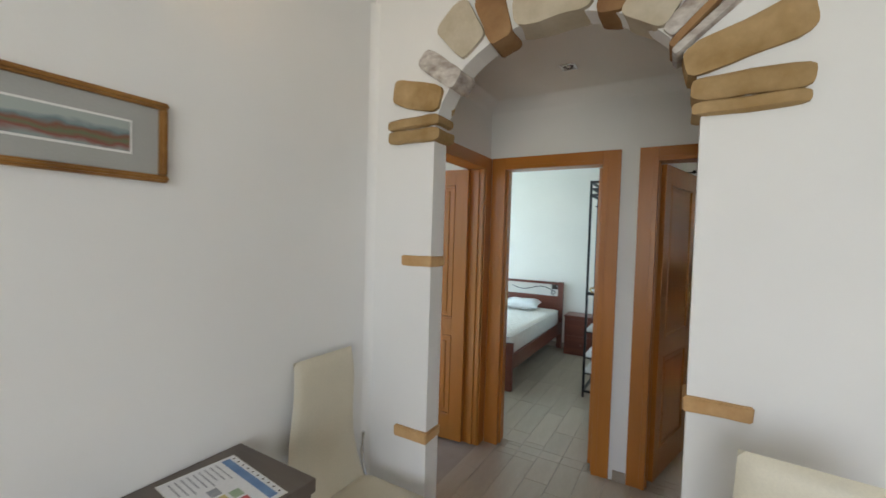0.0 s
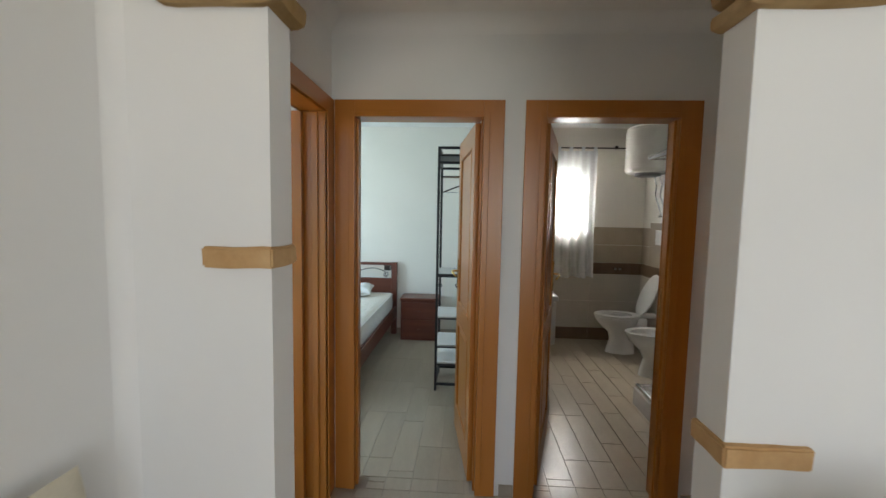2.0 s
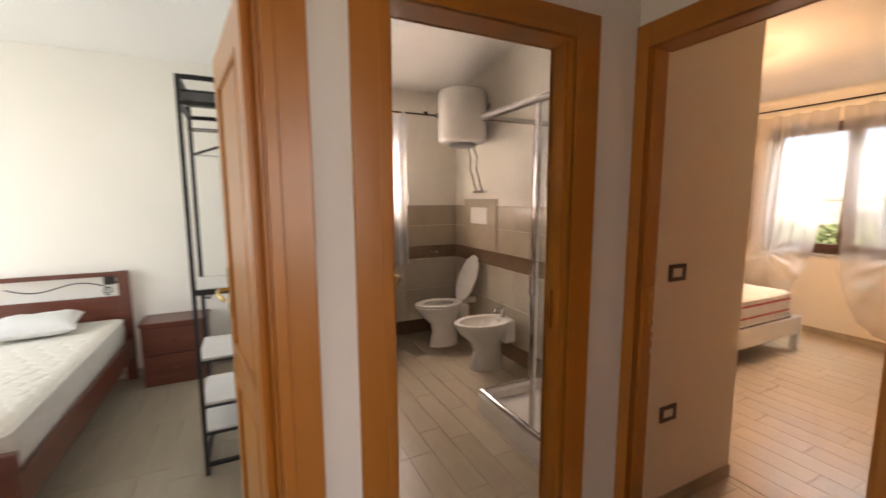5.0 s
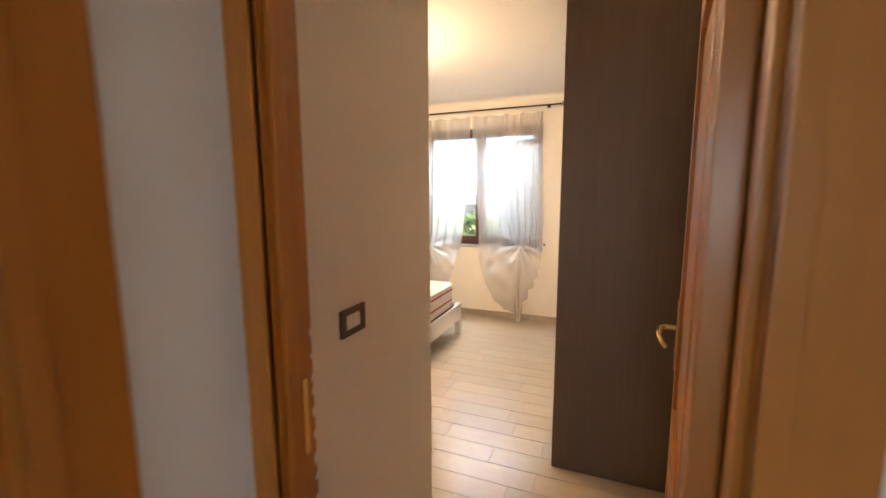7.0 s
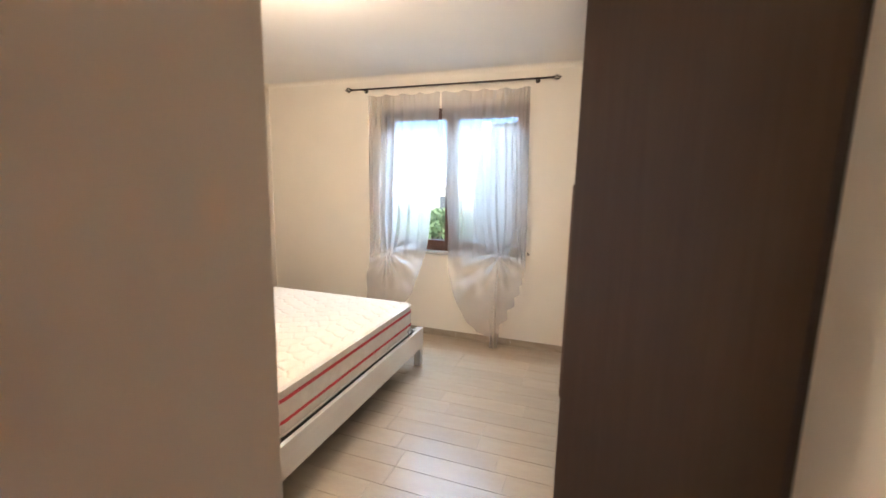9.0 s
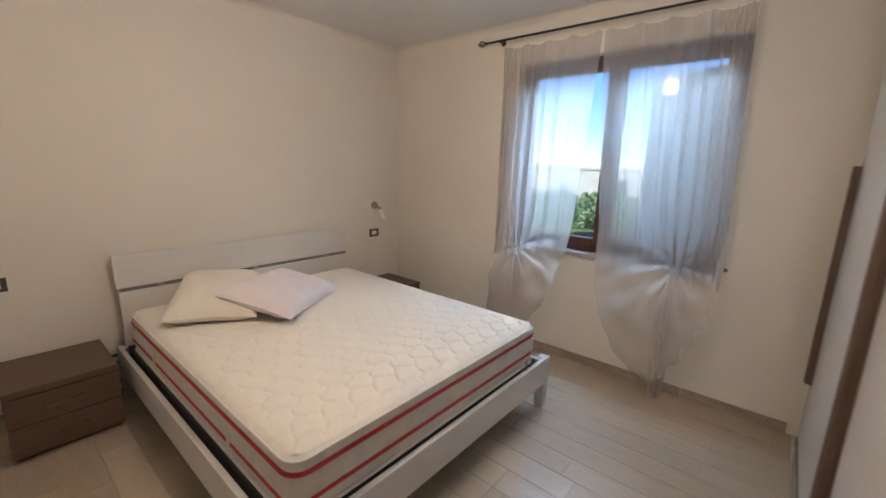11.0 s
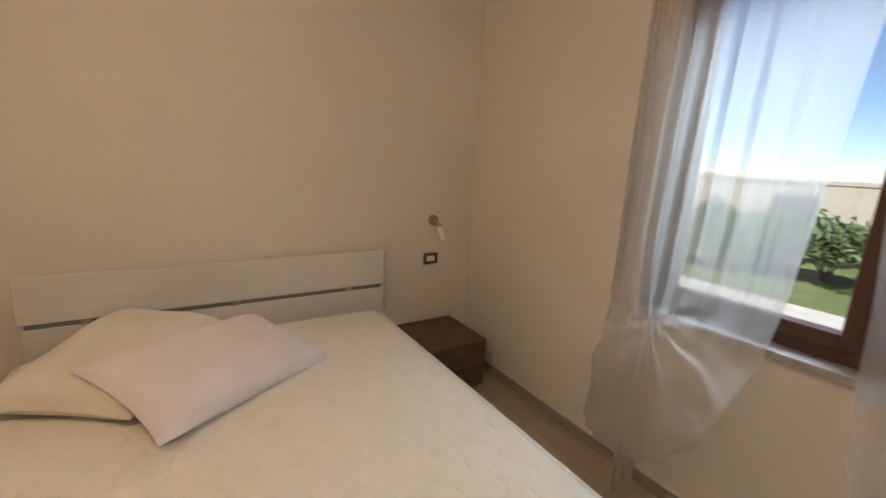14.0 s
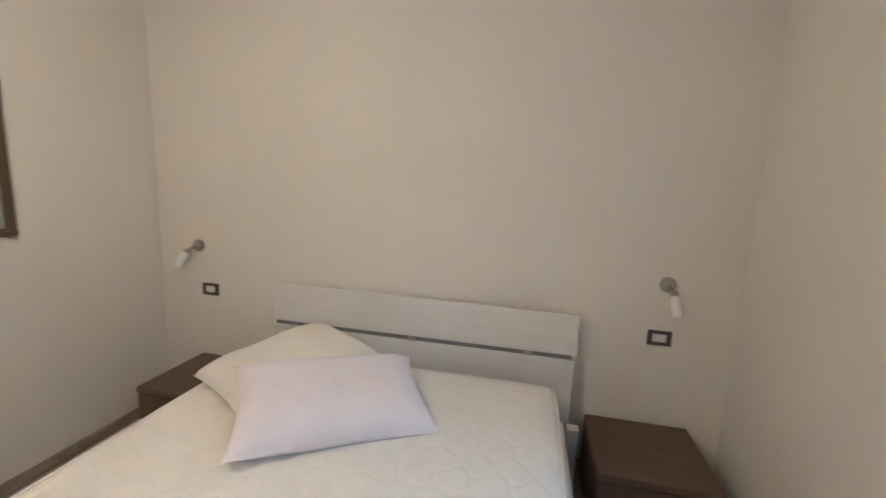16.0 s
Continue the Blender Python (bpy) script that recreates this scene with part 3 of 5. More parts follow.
def door(name, m, w, depth, label, hinge, open_deg, bare_side=False):
    """A doorway with lining, casings and an open panelled leaf. Local x along the wall, y through it, z up. hinge: 'l' or 'r'; the leaf sits at the far face."""
    d = thing(name, label, "door", kind="structure", m=m)
    j = 0.03
    part("jamb", box(-j, 0, 0.001, depth - 0.001, 0, DOOR_H + j, 0.002), HONEY, d)
    part("jamb", box(w, w + j, 0.001, depth - 0.001, 0, DOOR_H + j, 0.002), HONEY, d)
    part("head_jamb", box(0, w, 0.001, depth - 0.001, DOOR_H, DOOR_H + j, 0.002), HONEY_X, d)
    stop0 = depth - 0.052
    part("door_stop", box(0.0, 0.012, stop0 - 0.03, stop0, 0, DOOR_H - 0.002, 0.003), HONEY, d)
    part("door_stop", box(w - 0.012, w, stop0 - 0.03, stop0, 0, DOOR_H - 0.002, 0.003), HONEY, d)
    for k, bm in enumerate(casing_bm(w, DOOR_H, -1)):
        part("casing", bm, HONEY if k < 2 else HONEY_X, d)
    for k, bm in enumerate(casing_bm(w, DOOR_H, 1)):
        if k == 0 and bare_side:
            bm.free()
            continue
        bm.transform(Matrix.Translation((0, depth, 0)))
        part("casing", bm, HONEY if k < 2 else HONEY_X, d)
    t, lw, lh = 0.04, w - 0.006, DOOR_H - 0.016
    bm, holes = leaf_bm(lw, lh, t)
    px = 0.003 if hinge == "l" else w - 0.003
    if hinge == "l":
        lm = Matrix.Translation((px, depth - 0.005 + 0.0, 0.010)) @ Matrix.Rotation(radians(open_deg), 4, "Z") @ Matrix.Translation((0, -t / 2, 0))
    else:
        lm = Matrix.Translation((px, depth - 0.005, 0.010)) @ Matrix.Rotation(radians(-open_deg), 4, "Z") @ Matrix.Diagonal((-1, 1, 1, 1)) @ Matrix.Translation((0, -t / 2, 0))
    fix = Matrix.Identity(4)
    if hinge == "r":
        fix = Matrix.Diagonal((-1, 1, 1, 1))
        lm = lm @ fix
    bm.transform(fix)
    leaf = part("door_leaf", bm, HONEY, d, "honey-stained two-panel wooden door leaf standing open", m=lm)
    sgn = -1 if hinge == "r" else 1
    for x0, x1, z0, z1 in holes:
        p = panel_bm(x0, x1, z0, z1, t)
        p.transform(fix)
        part("panel", p, HONEY, leaf)
    lever_handle(leaf, sgn * (lw - 0.055), 1.175, t, -sgn)
    hx = 0.006 if hinge == "l" else w - 0.006
    for z in (0.30, 1.05, 1.80):
        part("hinge", tube((hx, depth + 0.004, z - 0.05), (hx, depth + 0.004, z + 0.05), 0.008), BRASS, d)
    sx = w if hinge == "l" else 0
    part("strike_plate", box(sx - 0.002, sx + 0.002, depth - 0.036, depth - 0.020, 1.04, 1.20, 0.0008), BRASS, d, "brass strike plate on the jamb")
    return d


door("door_1", pose(-1.112, Y_D0, 0), 0.69, Y_D1 - Y_D0, "honey-stained wooden doorway with its panelled leaf open into a bedroom", "r", 82)
door("door_2", pose(-0.094, Y_D0, 0), 0.678, Y_D1 - Y_D0, "honey-stained wooden doorway with its panelled leaf open into a bathroom", "l", 74)
door("door_3", pose(HALL_E, 2.92, 0, 0, 0, -90), 0.708, BED_W - HALL_E, "honey-stained wooden doorway with its leaf open against the bedroom wall", "r", 97, True)
chips = random.Random(8)
for i in range(9):
    cz, cw = 0.93 + 0.045 * i + chips.uniform(-0.012, 0.012), chips.uniform(0.004, 0.010)
    bm = bmesh.new()
    bmesh.ops.create_circle(bm, cap_ends=True, segments=7, radius=cw)
    for v in bm.verts:
        v.co = Vector((0.0012, v.co.x * 0.6, v.co.y * chips.uniform(1.0, 2.2)))
    part("paint_chip", bm, PAPER, bpy.data.objects["door_3"], "pale chip in the veneer by the lock", m=pose(0, BED_W - HALL_E - 0.006, cz))
door("door_4", pose(-1.24, 2.17, 0, 0, 0, 90), 0.70, 0.12, "honey-stained wooden doorway off the hall with its leaf ajar", "r", 84)

# ---- bedroom ----


def rr(x0, x1, y0, y1, r, n=6):
    """Rounded rectangle outline."""
    pts = []
    for cx, cy, a0 in ((x1 - r, y1 - r, 0), (x0 + r, y1 - r, 90), (x0 + r, y0 + r, 180), (x1 - r, y0 + r, 270)):
        for i in range(n + 1):
            a = radians(a0 + 90 * i / n)
            pts.append((cx + r * math.cos(a), cy + r * math.sin(a)))
    return pts


def loft(outlines, cap=True, bm=None):
    """Skin between closed outlines [(points, z), ...]."""
    own = bmesh.new()
    rings = [[own.verts.new((x, y, z)) for x, y in pts] for pts, z in outlines]
    for a, b in zip(rings, rings[1:]):
        k = len(a)
        for i in range(k):
            own.faces.new((a[i], a[(i + 1) % k], b[(i + 1) % k], b[i]))
    if cap:
        own.faces.new(rings[0][::-1]), own.faces.new(rings[-1])
    return join(bm, own)


BX0, BX1, BY0, BY1 = 2.735, 4.615, 3.87, 6.02


def bed():
    b = thing("double_bed", "white wood-grain double bed frame with a slotted headboard", "bed", m=pose(0, 0, 0))
    tilt = Matrix.Translation((0, 6.03, 0.70)) @ Matrix.Rotation(radians(-5), 4, "X") @ Matrix.Translation((0, -6.03, -0.70))
    bm = box(2.775, 4.575, 6.018, 6.043, 0.722, 0.945, 0.004)
    bm.transform(tilt)
    part("headboard_panel", bm, BED_WHITE, b)
    part("headboard_panel", box(2.785, 4.565, 6.012, 6.04, 0.20, 0.700, 0.004), BED_WHITE, b)
    bm = box(2.80, 4.55, 6.022, 6.034, 0.698, 0.724)
    part("headboard_slot", bm, PLASTIC_GREY, b, "dark metal strip in the slot")
    for x in (3.02, 3.67, 4.32):
        part("headboard_clip", box(x - 0.02, x + 0.02, 6.010, 6.022, 0.700, 0.722, 0.002), NICKEL, b)
    for x0, x1 in ((BX0, BX0 + 0.028), (BX1 - 0.105, BX1 - 0.077)):
        part("side_rail", box(x0, x1, BY0 + 0.03, BY1, 0.165, 0.345, 0.004), BED_WHITE, b)
    part("foot_rail", box(BX0, BX1, BY0, BY0 + 0.028, 0.165, 0.345, 0.004), BED_WHITE, b)
    for x in (BX0 + 0.002, BX1 - 0.062):
        for y in (BY0 + 0.004, BY1 - 0.07):
            part("leg", box(x, x + 0.06, y, y + 0.06, 0, 0.342, 0.004), BED_WHITE, b)
    part("bed_base", box(BX0 + 0.05, BX1 - 0.11, BY0 + 0.05, BY1 - 0.05, 0.255, 0.348, 0.006), SLATE_BASE, b, "dark slatted base under the mattress")
    part("mattress_stop", sweep([(4.33, BY0 + 0.02, 0.33), (4.33, BY0 + 0.02, 0.40), (4.36, BY0 + 0.02, 0.41), (4.39, BY0 + 0.02, 0.40), (4.39, BY0 + 0.02, 0.33)], 0.006), NICKEL, b, "bent steel mattress stop", smooth=True)


bed()

MX0, MX1, MY0, MY1, MZ0, MZ1 = 2.80, 4.465, 3.91, 5.89, 0.349, 0.605


def mattress(name, label, x0, x1, y0, y1, z0, z1, tape):
    mt = thing(name, label, "mattress")
    r = 0.07
    outs = []
    for z, i in ((z0, 0.022), (z0 + 0.010, 0.006), (z0 + 0.03, 0.0), ((z0 + z1) / 2, -0.006), (z1 - 0.03, 0.0), (z1 - 0.010, 0.006), (z1 - 0.002, 0.022)):
        outs.append((rr(x0 + i, x1 - i, y0 + i, y1 - i, r), z))
    part("body", loft(outs), MAT_SIDE, mt, smooth=True)

    def top(u, v):
        x, y = x0 + 0.02 + u * (x1 - x0 - 0.04), y0 + 0.02 + v * (y1 - y0 - 0.04)
        # staggered quilted cells with softly waving seams
        px, py = x + 0.010 * math.sin(y * 52), y + 0.010 * math.sin(x * 47)
        pitch, rowh = 0.128, 0.105
        row = math.floor(py / rowh)
        near = []
        for j in (row - 1, row, row + 1, row + 2):
            cy = (j + 0.5) * rowh
            k = round((px - (0.5 * pitch if j % 2 else 0)) / pitch)
            for i in (k - 1, k, k + 1):
                near.append(math.hypot(px - i * pitch - (0.5 * pitch if j % 2 else 0), py - cy))
        near.sort()
        seam = min(1.0, (near[1] - near[0]) / 0.024)
        edge = min(u * (x1 - x0), (1 - u) * (x1 - x0), v * (y1 - y0), (1 - v) * (y1 - y0))
        fall = min(1.0, edge / 0.05)
        # relief shrinks towards the head, shaping in how the light's angle hides seams there
        h = seam ** 0.6 * (0.0100 - 0.0085 * v) + noise.noise((x * 2.2, y * 2.2, 0)) * 0.003
        # rounded corners of the sheet
        dx, dy = max(0, r - min(x - x0, x1 - x)), max(0, r - min(y - y0, y1 - y))
        q = math.hypot(dx, dy)
        if q > r - 0.02 and dx > 0 and dy > 0:
            s = (r - 0.02) / q
            sx, sy = (1 if x < (x0 + x1) / 2 else -1), (1 if y < (y0 + y1) / 2 else -1)
            x = (x0 + r - dx * s) if sx > 0 else (x1 - r + dx * s)
            y = (y0 + r - dy * s) if sy > 0 else (y1 - r + dy * s)
        return (x, y, z1 - 0.003 + 0.012 * math.sqrt(fall) + h * fall)
    part("quilted_top", grid(top, 230, 280), QUILT, mt, "cream quilted ticking", smooth=True)
    for z in (z1 - 0.012, z0 + 0.012):
        pts = [(x, y, z) for x, y in rr(x0 - 0.001, x1 + 0.001, y0 - 0.001, y1 + 0.001, r)]
        part("piping", sweep([*pts, pts[0]], 0.006, 8), PIPING, mt, smooth=True)
    if tape:
        for z in (z1 - 0.060, z1 - 0.172):
            o = 0.0075
            a = rr(x0 - o, x1 + o, y0 - o, y1 + o, r + o)
            b = rr(x0 - o + 0.006, x1 + o - 0.006, y0 - o + 0.006, y1 + o - 0.006, r + o - 0.006)
            part("red_tape", loft([(b, z - 0.009), (a, z - 0.0085), (a, z + 0.0085), (b, z + 0.009)]), RED_TAPE, mt, "red woven tape round the side")
    for s in (0.25, 0.75):
        y = y0 + s * (y1 - y0)
        part("carrying_handle", box(x0 - 0.012, x0 - 0.006, y - 0.012, y + 0.012, z0 + 0.07, z0 + 0.13, 0.002), MAT_SIDE, mt)
    return mt


mattress("mattress", "bare cream quilted mattress with red tape round its sides", MX0, MX1, MY0, MY1, MZ0, MZ1, True)


def pillow(name, label, m, w, d, h, mat, seed):
    def side(sgn):
        def fn(u, v):
            a, b = 2 * u - 1, 2 * v - 1
            k = ((1 - a ** 4) * (1 - b ** 4)) ** 0.55
            pinch = 1 - 0.075 * (1 - a * a) * abs(b) ** 3
            pinch_b = 1 - 0.075 * (1 - b * b) * abs(a) ** 3
            x, y = a * w / 2 * pinch_b, b * d / 2 * pinch
            n = noise.noise((x * 5 + seed, y * 5, sgn)) * 0.016 + noise.noise((x * 14 + seed, y * 14, sgn)) * 0.005
            return (x, y, sgn * (h / 2 * k + n * k) + (0.0 if sgn > 0 else 0.25 * h / 2 * k))
        return fn
    bm = grid(side(1), 40, 30)
    grid(side(-1), 40, 30, bm)
    bmesh.ops.remove_doubles(bm, verts=bm.verts, dist=0.0004)
    p = part(name, bm, mat, smooth=True)
    p.matrix_basis = m
    return tagged(p, label, "pillow")


pillow("pillow", "plump cream cotton pillow lying on the bare mattress", pose(3.205, 5.545, 0.702, 3, -6, 62), 0.70, 0.50, 0.20, PILLOW_CREAM, 3)
pillow("pillow", "pale lilac cotton pillow leaning on another pillow", pose(3.545, 5.325, 0.698, 13, 4, 34), 0.78, 0.50, 0.18, PILLOW_PINK, 9)


def nightstand(x0, x1, y0, y1, h):
    n = thing("nightstand", "low taupe wood-grain nightstand with two drawers beside the bed", "nightstand", "nightstands by the bed", m=pose((x0 + x1) / 2, y1, 0))
    w, d = (x1 - x0), (y1 - y0)
    part("top", box(-w / 2, w / 2, -d, 0, h - 0.035, h, 0.003), NIGHT, n)
    for s in (-1, 1):
        part("side_panel", box(s * w / 2 - (0.02 if s > 0 else 0), s * w / 2 + (0.02 if s < 0 else 0), -d + 0.024, 0, 0.03, h - 0.036, 0.002), NIGHT, n)
    part("plinth", box(-w / 2 + 0.01, w / 2 - 0.01, -d + 0.05, -0.005, 0, 0.04), PLASTIC_DARK, n)
    part("back_panel", box(-w / 2 + 0.021, w / 2 - 0.021, -0.012, -0.001, 0.03, h - 0.037), NIGHT, n)
    mid = 0.04 + (h - 0.08) / 2
    for z0, z1 in ((0.035, mid - 0.003), (mid + 0.003, h - 0.042)):
        f = part("drawer", box(-w / 2 + 0.003, w / 2 - 0.003, -d + 0.004, -d + 0.022, z0, z1, 0.002), NIGHT, n)
        part("handle", box(-0.075, 0.075, -d - 0.014, -d + 0.004, (z0 + z1) / 2 - 0.012, (z0 + z1) / 2 + 0.012, 0.004), NIGHT, f)
    return n


nightstand(2.20, 2.665, 5.60, 6.085, 0.40)
nightstand(4.655, 5.165, 5.60, 6.085, 0.372)


def wall_lamp(x, z, yaw):
    l = thing("wall_lamp", "brushed nickel reading lamp with an opal glass tube, off", "wall lamp", "reading lamps over the nightstands", m=pose(x, NORTH, z))
    part("base", lathe([(0.038, 0), (0.040, 0.004), (0.038, 0.016), (0.020, 0.024), (0.010, 0.026)], 28, None, Matrix.Rotation(radians(90), 4, "X")), NICKEL, l, smooth=True)
    arm_end = Vector((0.035 * math.sin(yaw), -0.075, -0.028))
    part("arm", sweep([(0, -0.02, 0), (0.010 * math.sin(yaw), -0.05, -0.006), arm_end], 0.010), NICKEL, l, smooth=True)
    d = Vector((0.5 * math.sin(yaw), -0.28, -0.9)).normalized()
    q = d.to_track_quat("Z", "Y").to_matrix().to_4x4()
    part("shade", lathe([(0.016, -0.005), (0.024, 0.004), (0.0255, 0.03), (0.0255, 0.098), (0.022, 0.102)], 24, None, Matrix.Translation(arm_end + d * 0.012) @ q), FROSTED, l, "opal glass tube shade", smooth=True)
    part("collar", lathe([(0.012, -0.012), (0.018, -0.008), (0.018, 0.012)], 20, None, Matrix.Translation(arm_end) @ q), NICKEL, l, smooth=True)
    return l


wall_lamp(2.18, 1.125, -0.9)
wall_lamp(4.995, 1.13, 0.35)


def plate(m, w=0.118, h=0.08, keys=1, name="wall_socket", label="dark brown wall plate with white switches"):
    """Wall plate in local x (across), z (up), standing out to -y."""
    p = thing(name, label, "switch", "switch plates", m=m)
    bm = None
    b = 0.019
    for a0, a1, c0, c1 in ((-w / 2, w / 2, h / 2 - b, h / 2), (-w / 2, w / 2, -h / 2, -h / 2 + b), (-w / 2, -w / 2 + b * 1.3, -h / 2 + b, h / 2 - b), (w / 2 - b * 1.3, w / 2, -h / 2 + b, h / 2 - b)):
        bm = box(a0, a1, -0.009, 0.0, c0, c1, 0.002, 2, bm)
    part("frame", bm, PLASTIC_DARK, p)
    iw = (w - 2.6 * b) / keys
    for k in range(keys):
        x0 = -w / 2 + 1.3 * b + k * iw
        part("rocker", box(x0 + 0.0006, x0 + iw - 0.0006, -0.0065, 0, -h / 2 + b, h / 2 - b, 0.0015), PLASTIC_WHITE, p)
    return p


plate(pose(2.253, NORTH, 0.838))
plate(pose(4.988, NORTH, 0.842))
plate(pose(1.32, 3.045, 1.205), keys=3)
plate(pose(1.32, 3.045, 0.51), keys=2)
plate(pose(2.53, 2.0, 0.50, 0, 0, 180))


plate(pose(2.72, NORTH, 0.22), 0.11, 0.075, 1)


def picture(name, m, w, h, bar, mat, inner, label):
    """Framed picture in local y (across, centred) and z, facing +x."""
    p = thing(name, label, "picture", m=m)
    for y0, y1, z0, z1 in ((-w / 2, w / 2, h / 2 - bar, h / 2), (-w / 2, w / 2, -h / 2, -h / 2 + bar), (-w / 2, -w / 2 + bar, -h / 2 + bar, h / 2 - bar), (w / 2 - bar, w / 2, -h / 2 + bar, h / 2 - bar)):
        bm = box(0, 0.022, y0, y1, z0, z1, 0.005)
        bm = box(0, 0.028, y0 + 0.3 * bar * (y1 - y0 < 2 * bar), y1 - 0.3 * bar * (y1 - y0 < 2 * bar), z0 + 0.3 * bar * (z1 - z0 < 2 * bar), z1 - 0.3 * bar * (z1 - z0 < 2 * bar), 0.003, 2, bm)
        part("frame_bar", bm, mat, p)
    part("mount", box(0.002, 0.010, -w / 2 + bar, w / 2 - bar, -h / 2 + bar, h / 2 - bar), MAT_BOARD, p)
    iw, ih = inner
    part("mount_edge", box(0.0105, 0.0125, -iw / 2 - 0.006, iw / 2 + 0.006, -ih / 2 - 0.006, ih / 2 + 0.006), MAT_WHITE, p)
    part("print", box(0.0128, 0.0135, -iw / 2, iw / 2, -ih / 2, ih / 2), ART, p, "small autumn landscape print")
    part("hook", tube((0.006, 0.02, h / 2 - 0.002), (0.006, 0.02, h / 2 + 0.008), 0.006), NICKEL, p)
    return p


picture("wall_picture", pose(1.88, 5.06, 1.62), 0.56, 0.72, 0.04, WENGE, (0.30, 0.42), "framed picture in a flat brown wood frame on the bedroom wall")


def ceiling_lamp():
    l = thing("ceiling_lamp", "round opal glass ceiling lamp, lit warm", "ceiling lamp", m=pose(3.15, 4.08, BED_CEIL))
    # Canopy and bowl are oversized to keep the bulb's light off the ceiling.
    part("canopy", lathe([(0.30, 0), (0.315, -0.01), (0.31, -0.03)], 48), NICKEL, l, smooth=True)
    part("shade", lathe([(0.30, -0.03), (0.335, -0.045), (0.335, -0.06), (0.26, -0.09), (0.08, -0.11)], 48), LAMP_GLOW, l, "glowing opal glass bowl", smooth=True)


ceiling_lamp()

# wardrobe
WX0, WX1, WY0, WY1, WH = 2.61, 5.28, 2.005, 2.612, 2.53


def wardrobe():
    w = thing("wardrobe", "tall wardrobe with dark brown wood-grain sides and white sliding doors", "wardrobe", m=pose(0, 0, 0))
    part("side_panel", box(WX0, WX0 + 0.045, WY0, WY1, 0.0, WH + 0.01, 0.002), WENGE, w, "dark brown wood-grain side")
    part("side_panel", box(WX1 - 0.045, WX1, WY0, WY1 - 0.046, 0.0, WH + 0.01, 0.002), WENGE, w)
    part("back_edge", box(WX0 - 0.004, WX0 + 0.018, WY0 - 0.004, WY0 + 0.016, 0.0, WH + 0.008, 0.002), PLASTIC_DARK, w, "dark strip along the back edge")
    part("top_panel", box(WX0 + 0.046, WX1 - 0.046, WY0 + 0.013, WY1 - 0.004, WH - 0.03, WH, 0.002), WENGE, w)
    part("plinth", box(WX0 + 0.046, WX1 - 0.046, WY0 + 0.013, WY1 - 0.05, 0, 0.055), WENGE, w)
    part("back_panel", box(WX0 + 0.046, WX1 - 0.046, WY0, WY0 + 0.012, 0.06, WH - 0.031), WENGE, w)
    for y in (WY1 - 0.020, WY1 - 0.062):
        part("door_track", box(WX0 + 0.046, WX1 - 0.046, y - 0.008, y + 0.008, 0.056, 0.064, 0.001), CHROME, w)
    for x0, x1, y1 in ((WX0 + 0.047, 3.70, WY1), (3.64, WX1 - 0.047, WY1 - 0.042)):
        d = part("sliding_door", box(x0, x1, y1 - 0.030, y1, 0.066, WH - 0.032, 0.003), WARD_WHITE, w, "white lacquered sliding door")
        bm = box(x1 - 0.072, x1 - 0.026, y1, y1 + 0.030, 0.42, 1.62, 0.003)
        part("handle", box(x1 - 0.058, x1 - 0.040, y1 + 0.0301, y1 + 0.0335, 0.424, 1.616, 0.001, 1, bm), WENGE_HANDLE, d, "long brown wood-grain bar handle")


wardrobe()

# window in the bedroom
WY_A, WY_B, WZ_A, WZ_B = 3.12, 4.66, 0.92, 2.38


def pane_window(name, label, m, w, h, sashes, bar=0.062):
    """Window in local x (across from 0), z up, y outward; frame about the plane y = 0.1."""
    o = thing(name, label, "window", kind="structure", m=m)
    f0, f1 = 0.065, 0.125
    for a, b, c, d in ((0, bar, 0, h), (w - bar, w, 0, h), (bar, w - bar, h - bar, h), (bar, w - bar, 0, bar)):
        part("window_frame", box(a, b, f0, f1, c, d, 0.004), DARK_FRAME, o)
    sw = (w - 2 * bar + 0.02) / sashes
    for k in range(sashes):
        x0 = bar - 0.01 + k * sw
        s = thing("sash", "", "")
        s.parent = o
        for key in ("label", "category"):
            if key in s:
                del s[key]
        sb = 0.060
        for a, b, c, d in ((x0 + 0.001, x0 + sb, bar - 0.01, h - bar + 0.01), (x0 + sw - sb, x0 + sw - 0.001, bar - 0.01, h - bar + 0.01), (x0 + sb, x0 + sw - sb, h - bar - sb + 0.01, h - bar + 0.01), (x0 + sb, x0 + sw - sb, bar - 0.01, bar + sb - 0.01)):
            part("sash_bar", box(a, b, f0 - 0.022, f1 - 0.012, c, d, 0.006), DARK_FRAME, s)
        g = part("pane", box(x0 + sb - 0.004, x0 + sw - sb + 0.004, 0.084, 0.090, bar + sb - 0.014, h - bar - sb + 0.014), GLASS, s, "clear glass pane")
        g.visible_shadow = False
    return o


# local x -> -y of the world, local y -> +x
win = pane_window("window_1", "dark brown wooden two-sash window, closed", pose(EAST, WY_B, WZ_A, 0, 0, -90), WY_B - WY_A, WZ_B - WZ_A, 2)
mid = (WY_B - WY_A) / 2
hb = part("espagnolette", box(mid - 0.012, mid + 0.012, 0.030, 0.043, 0.55, 0.67, 0.003), BRASS, win)
part("window_lever", sweep([(mid, 0.032, 0.61), (mid, 0.006, 0.61), (mid, 0.0, 0.58), (mid, 0.0, 0.50)], 0.008), BRASS, hb, "brass window lever", smooth=True)
tagged(part("window_sill", box(EAST - 0.035, EAST + 0.32, WY_A - 0.03, WY_B + 0.03, WZ_A - 0.03, WZ_A + 0.001, 0.004), MARBLE), "grey marble window sill", "window sill", kind="structure")


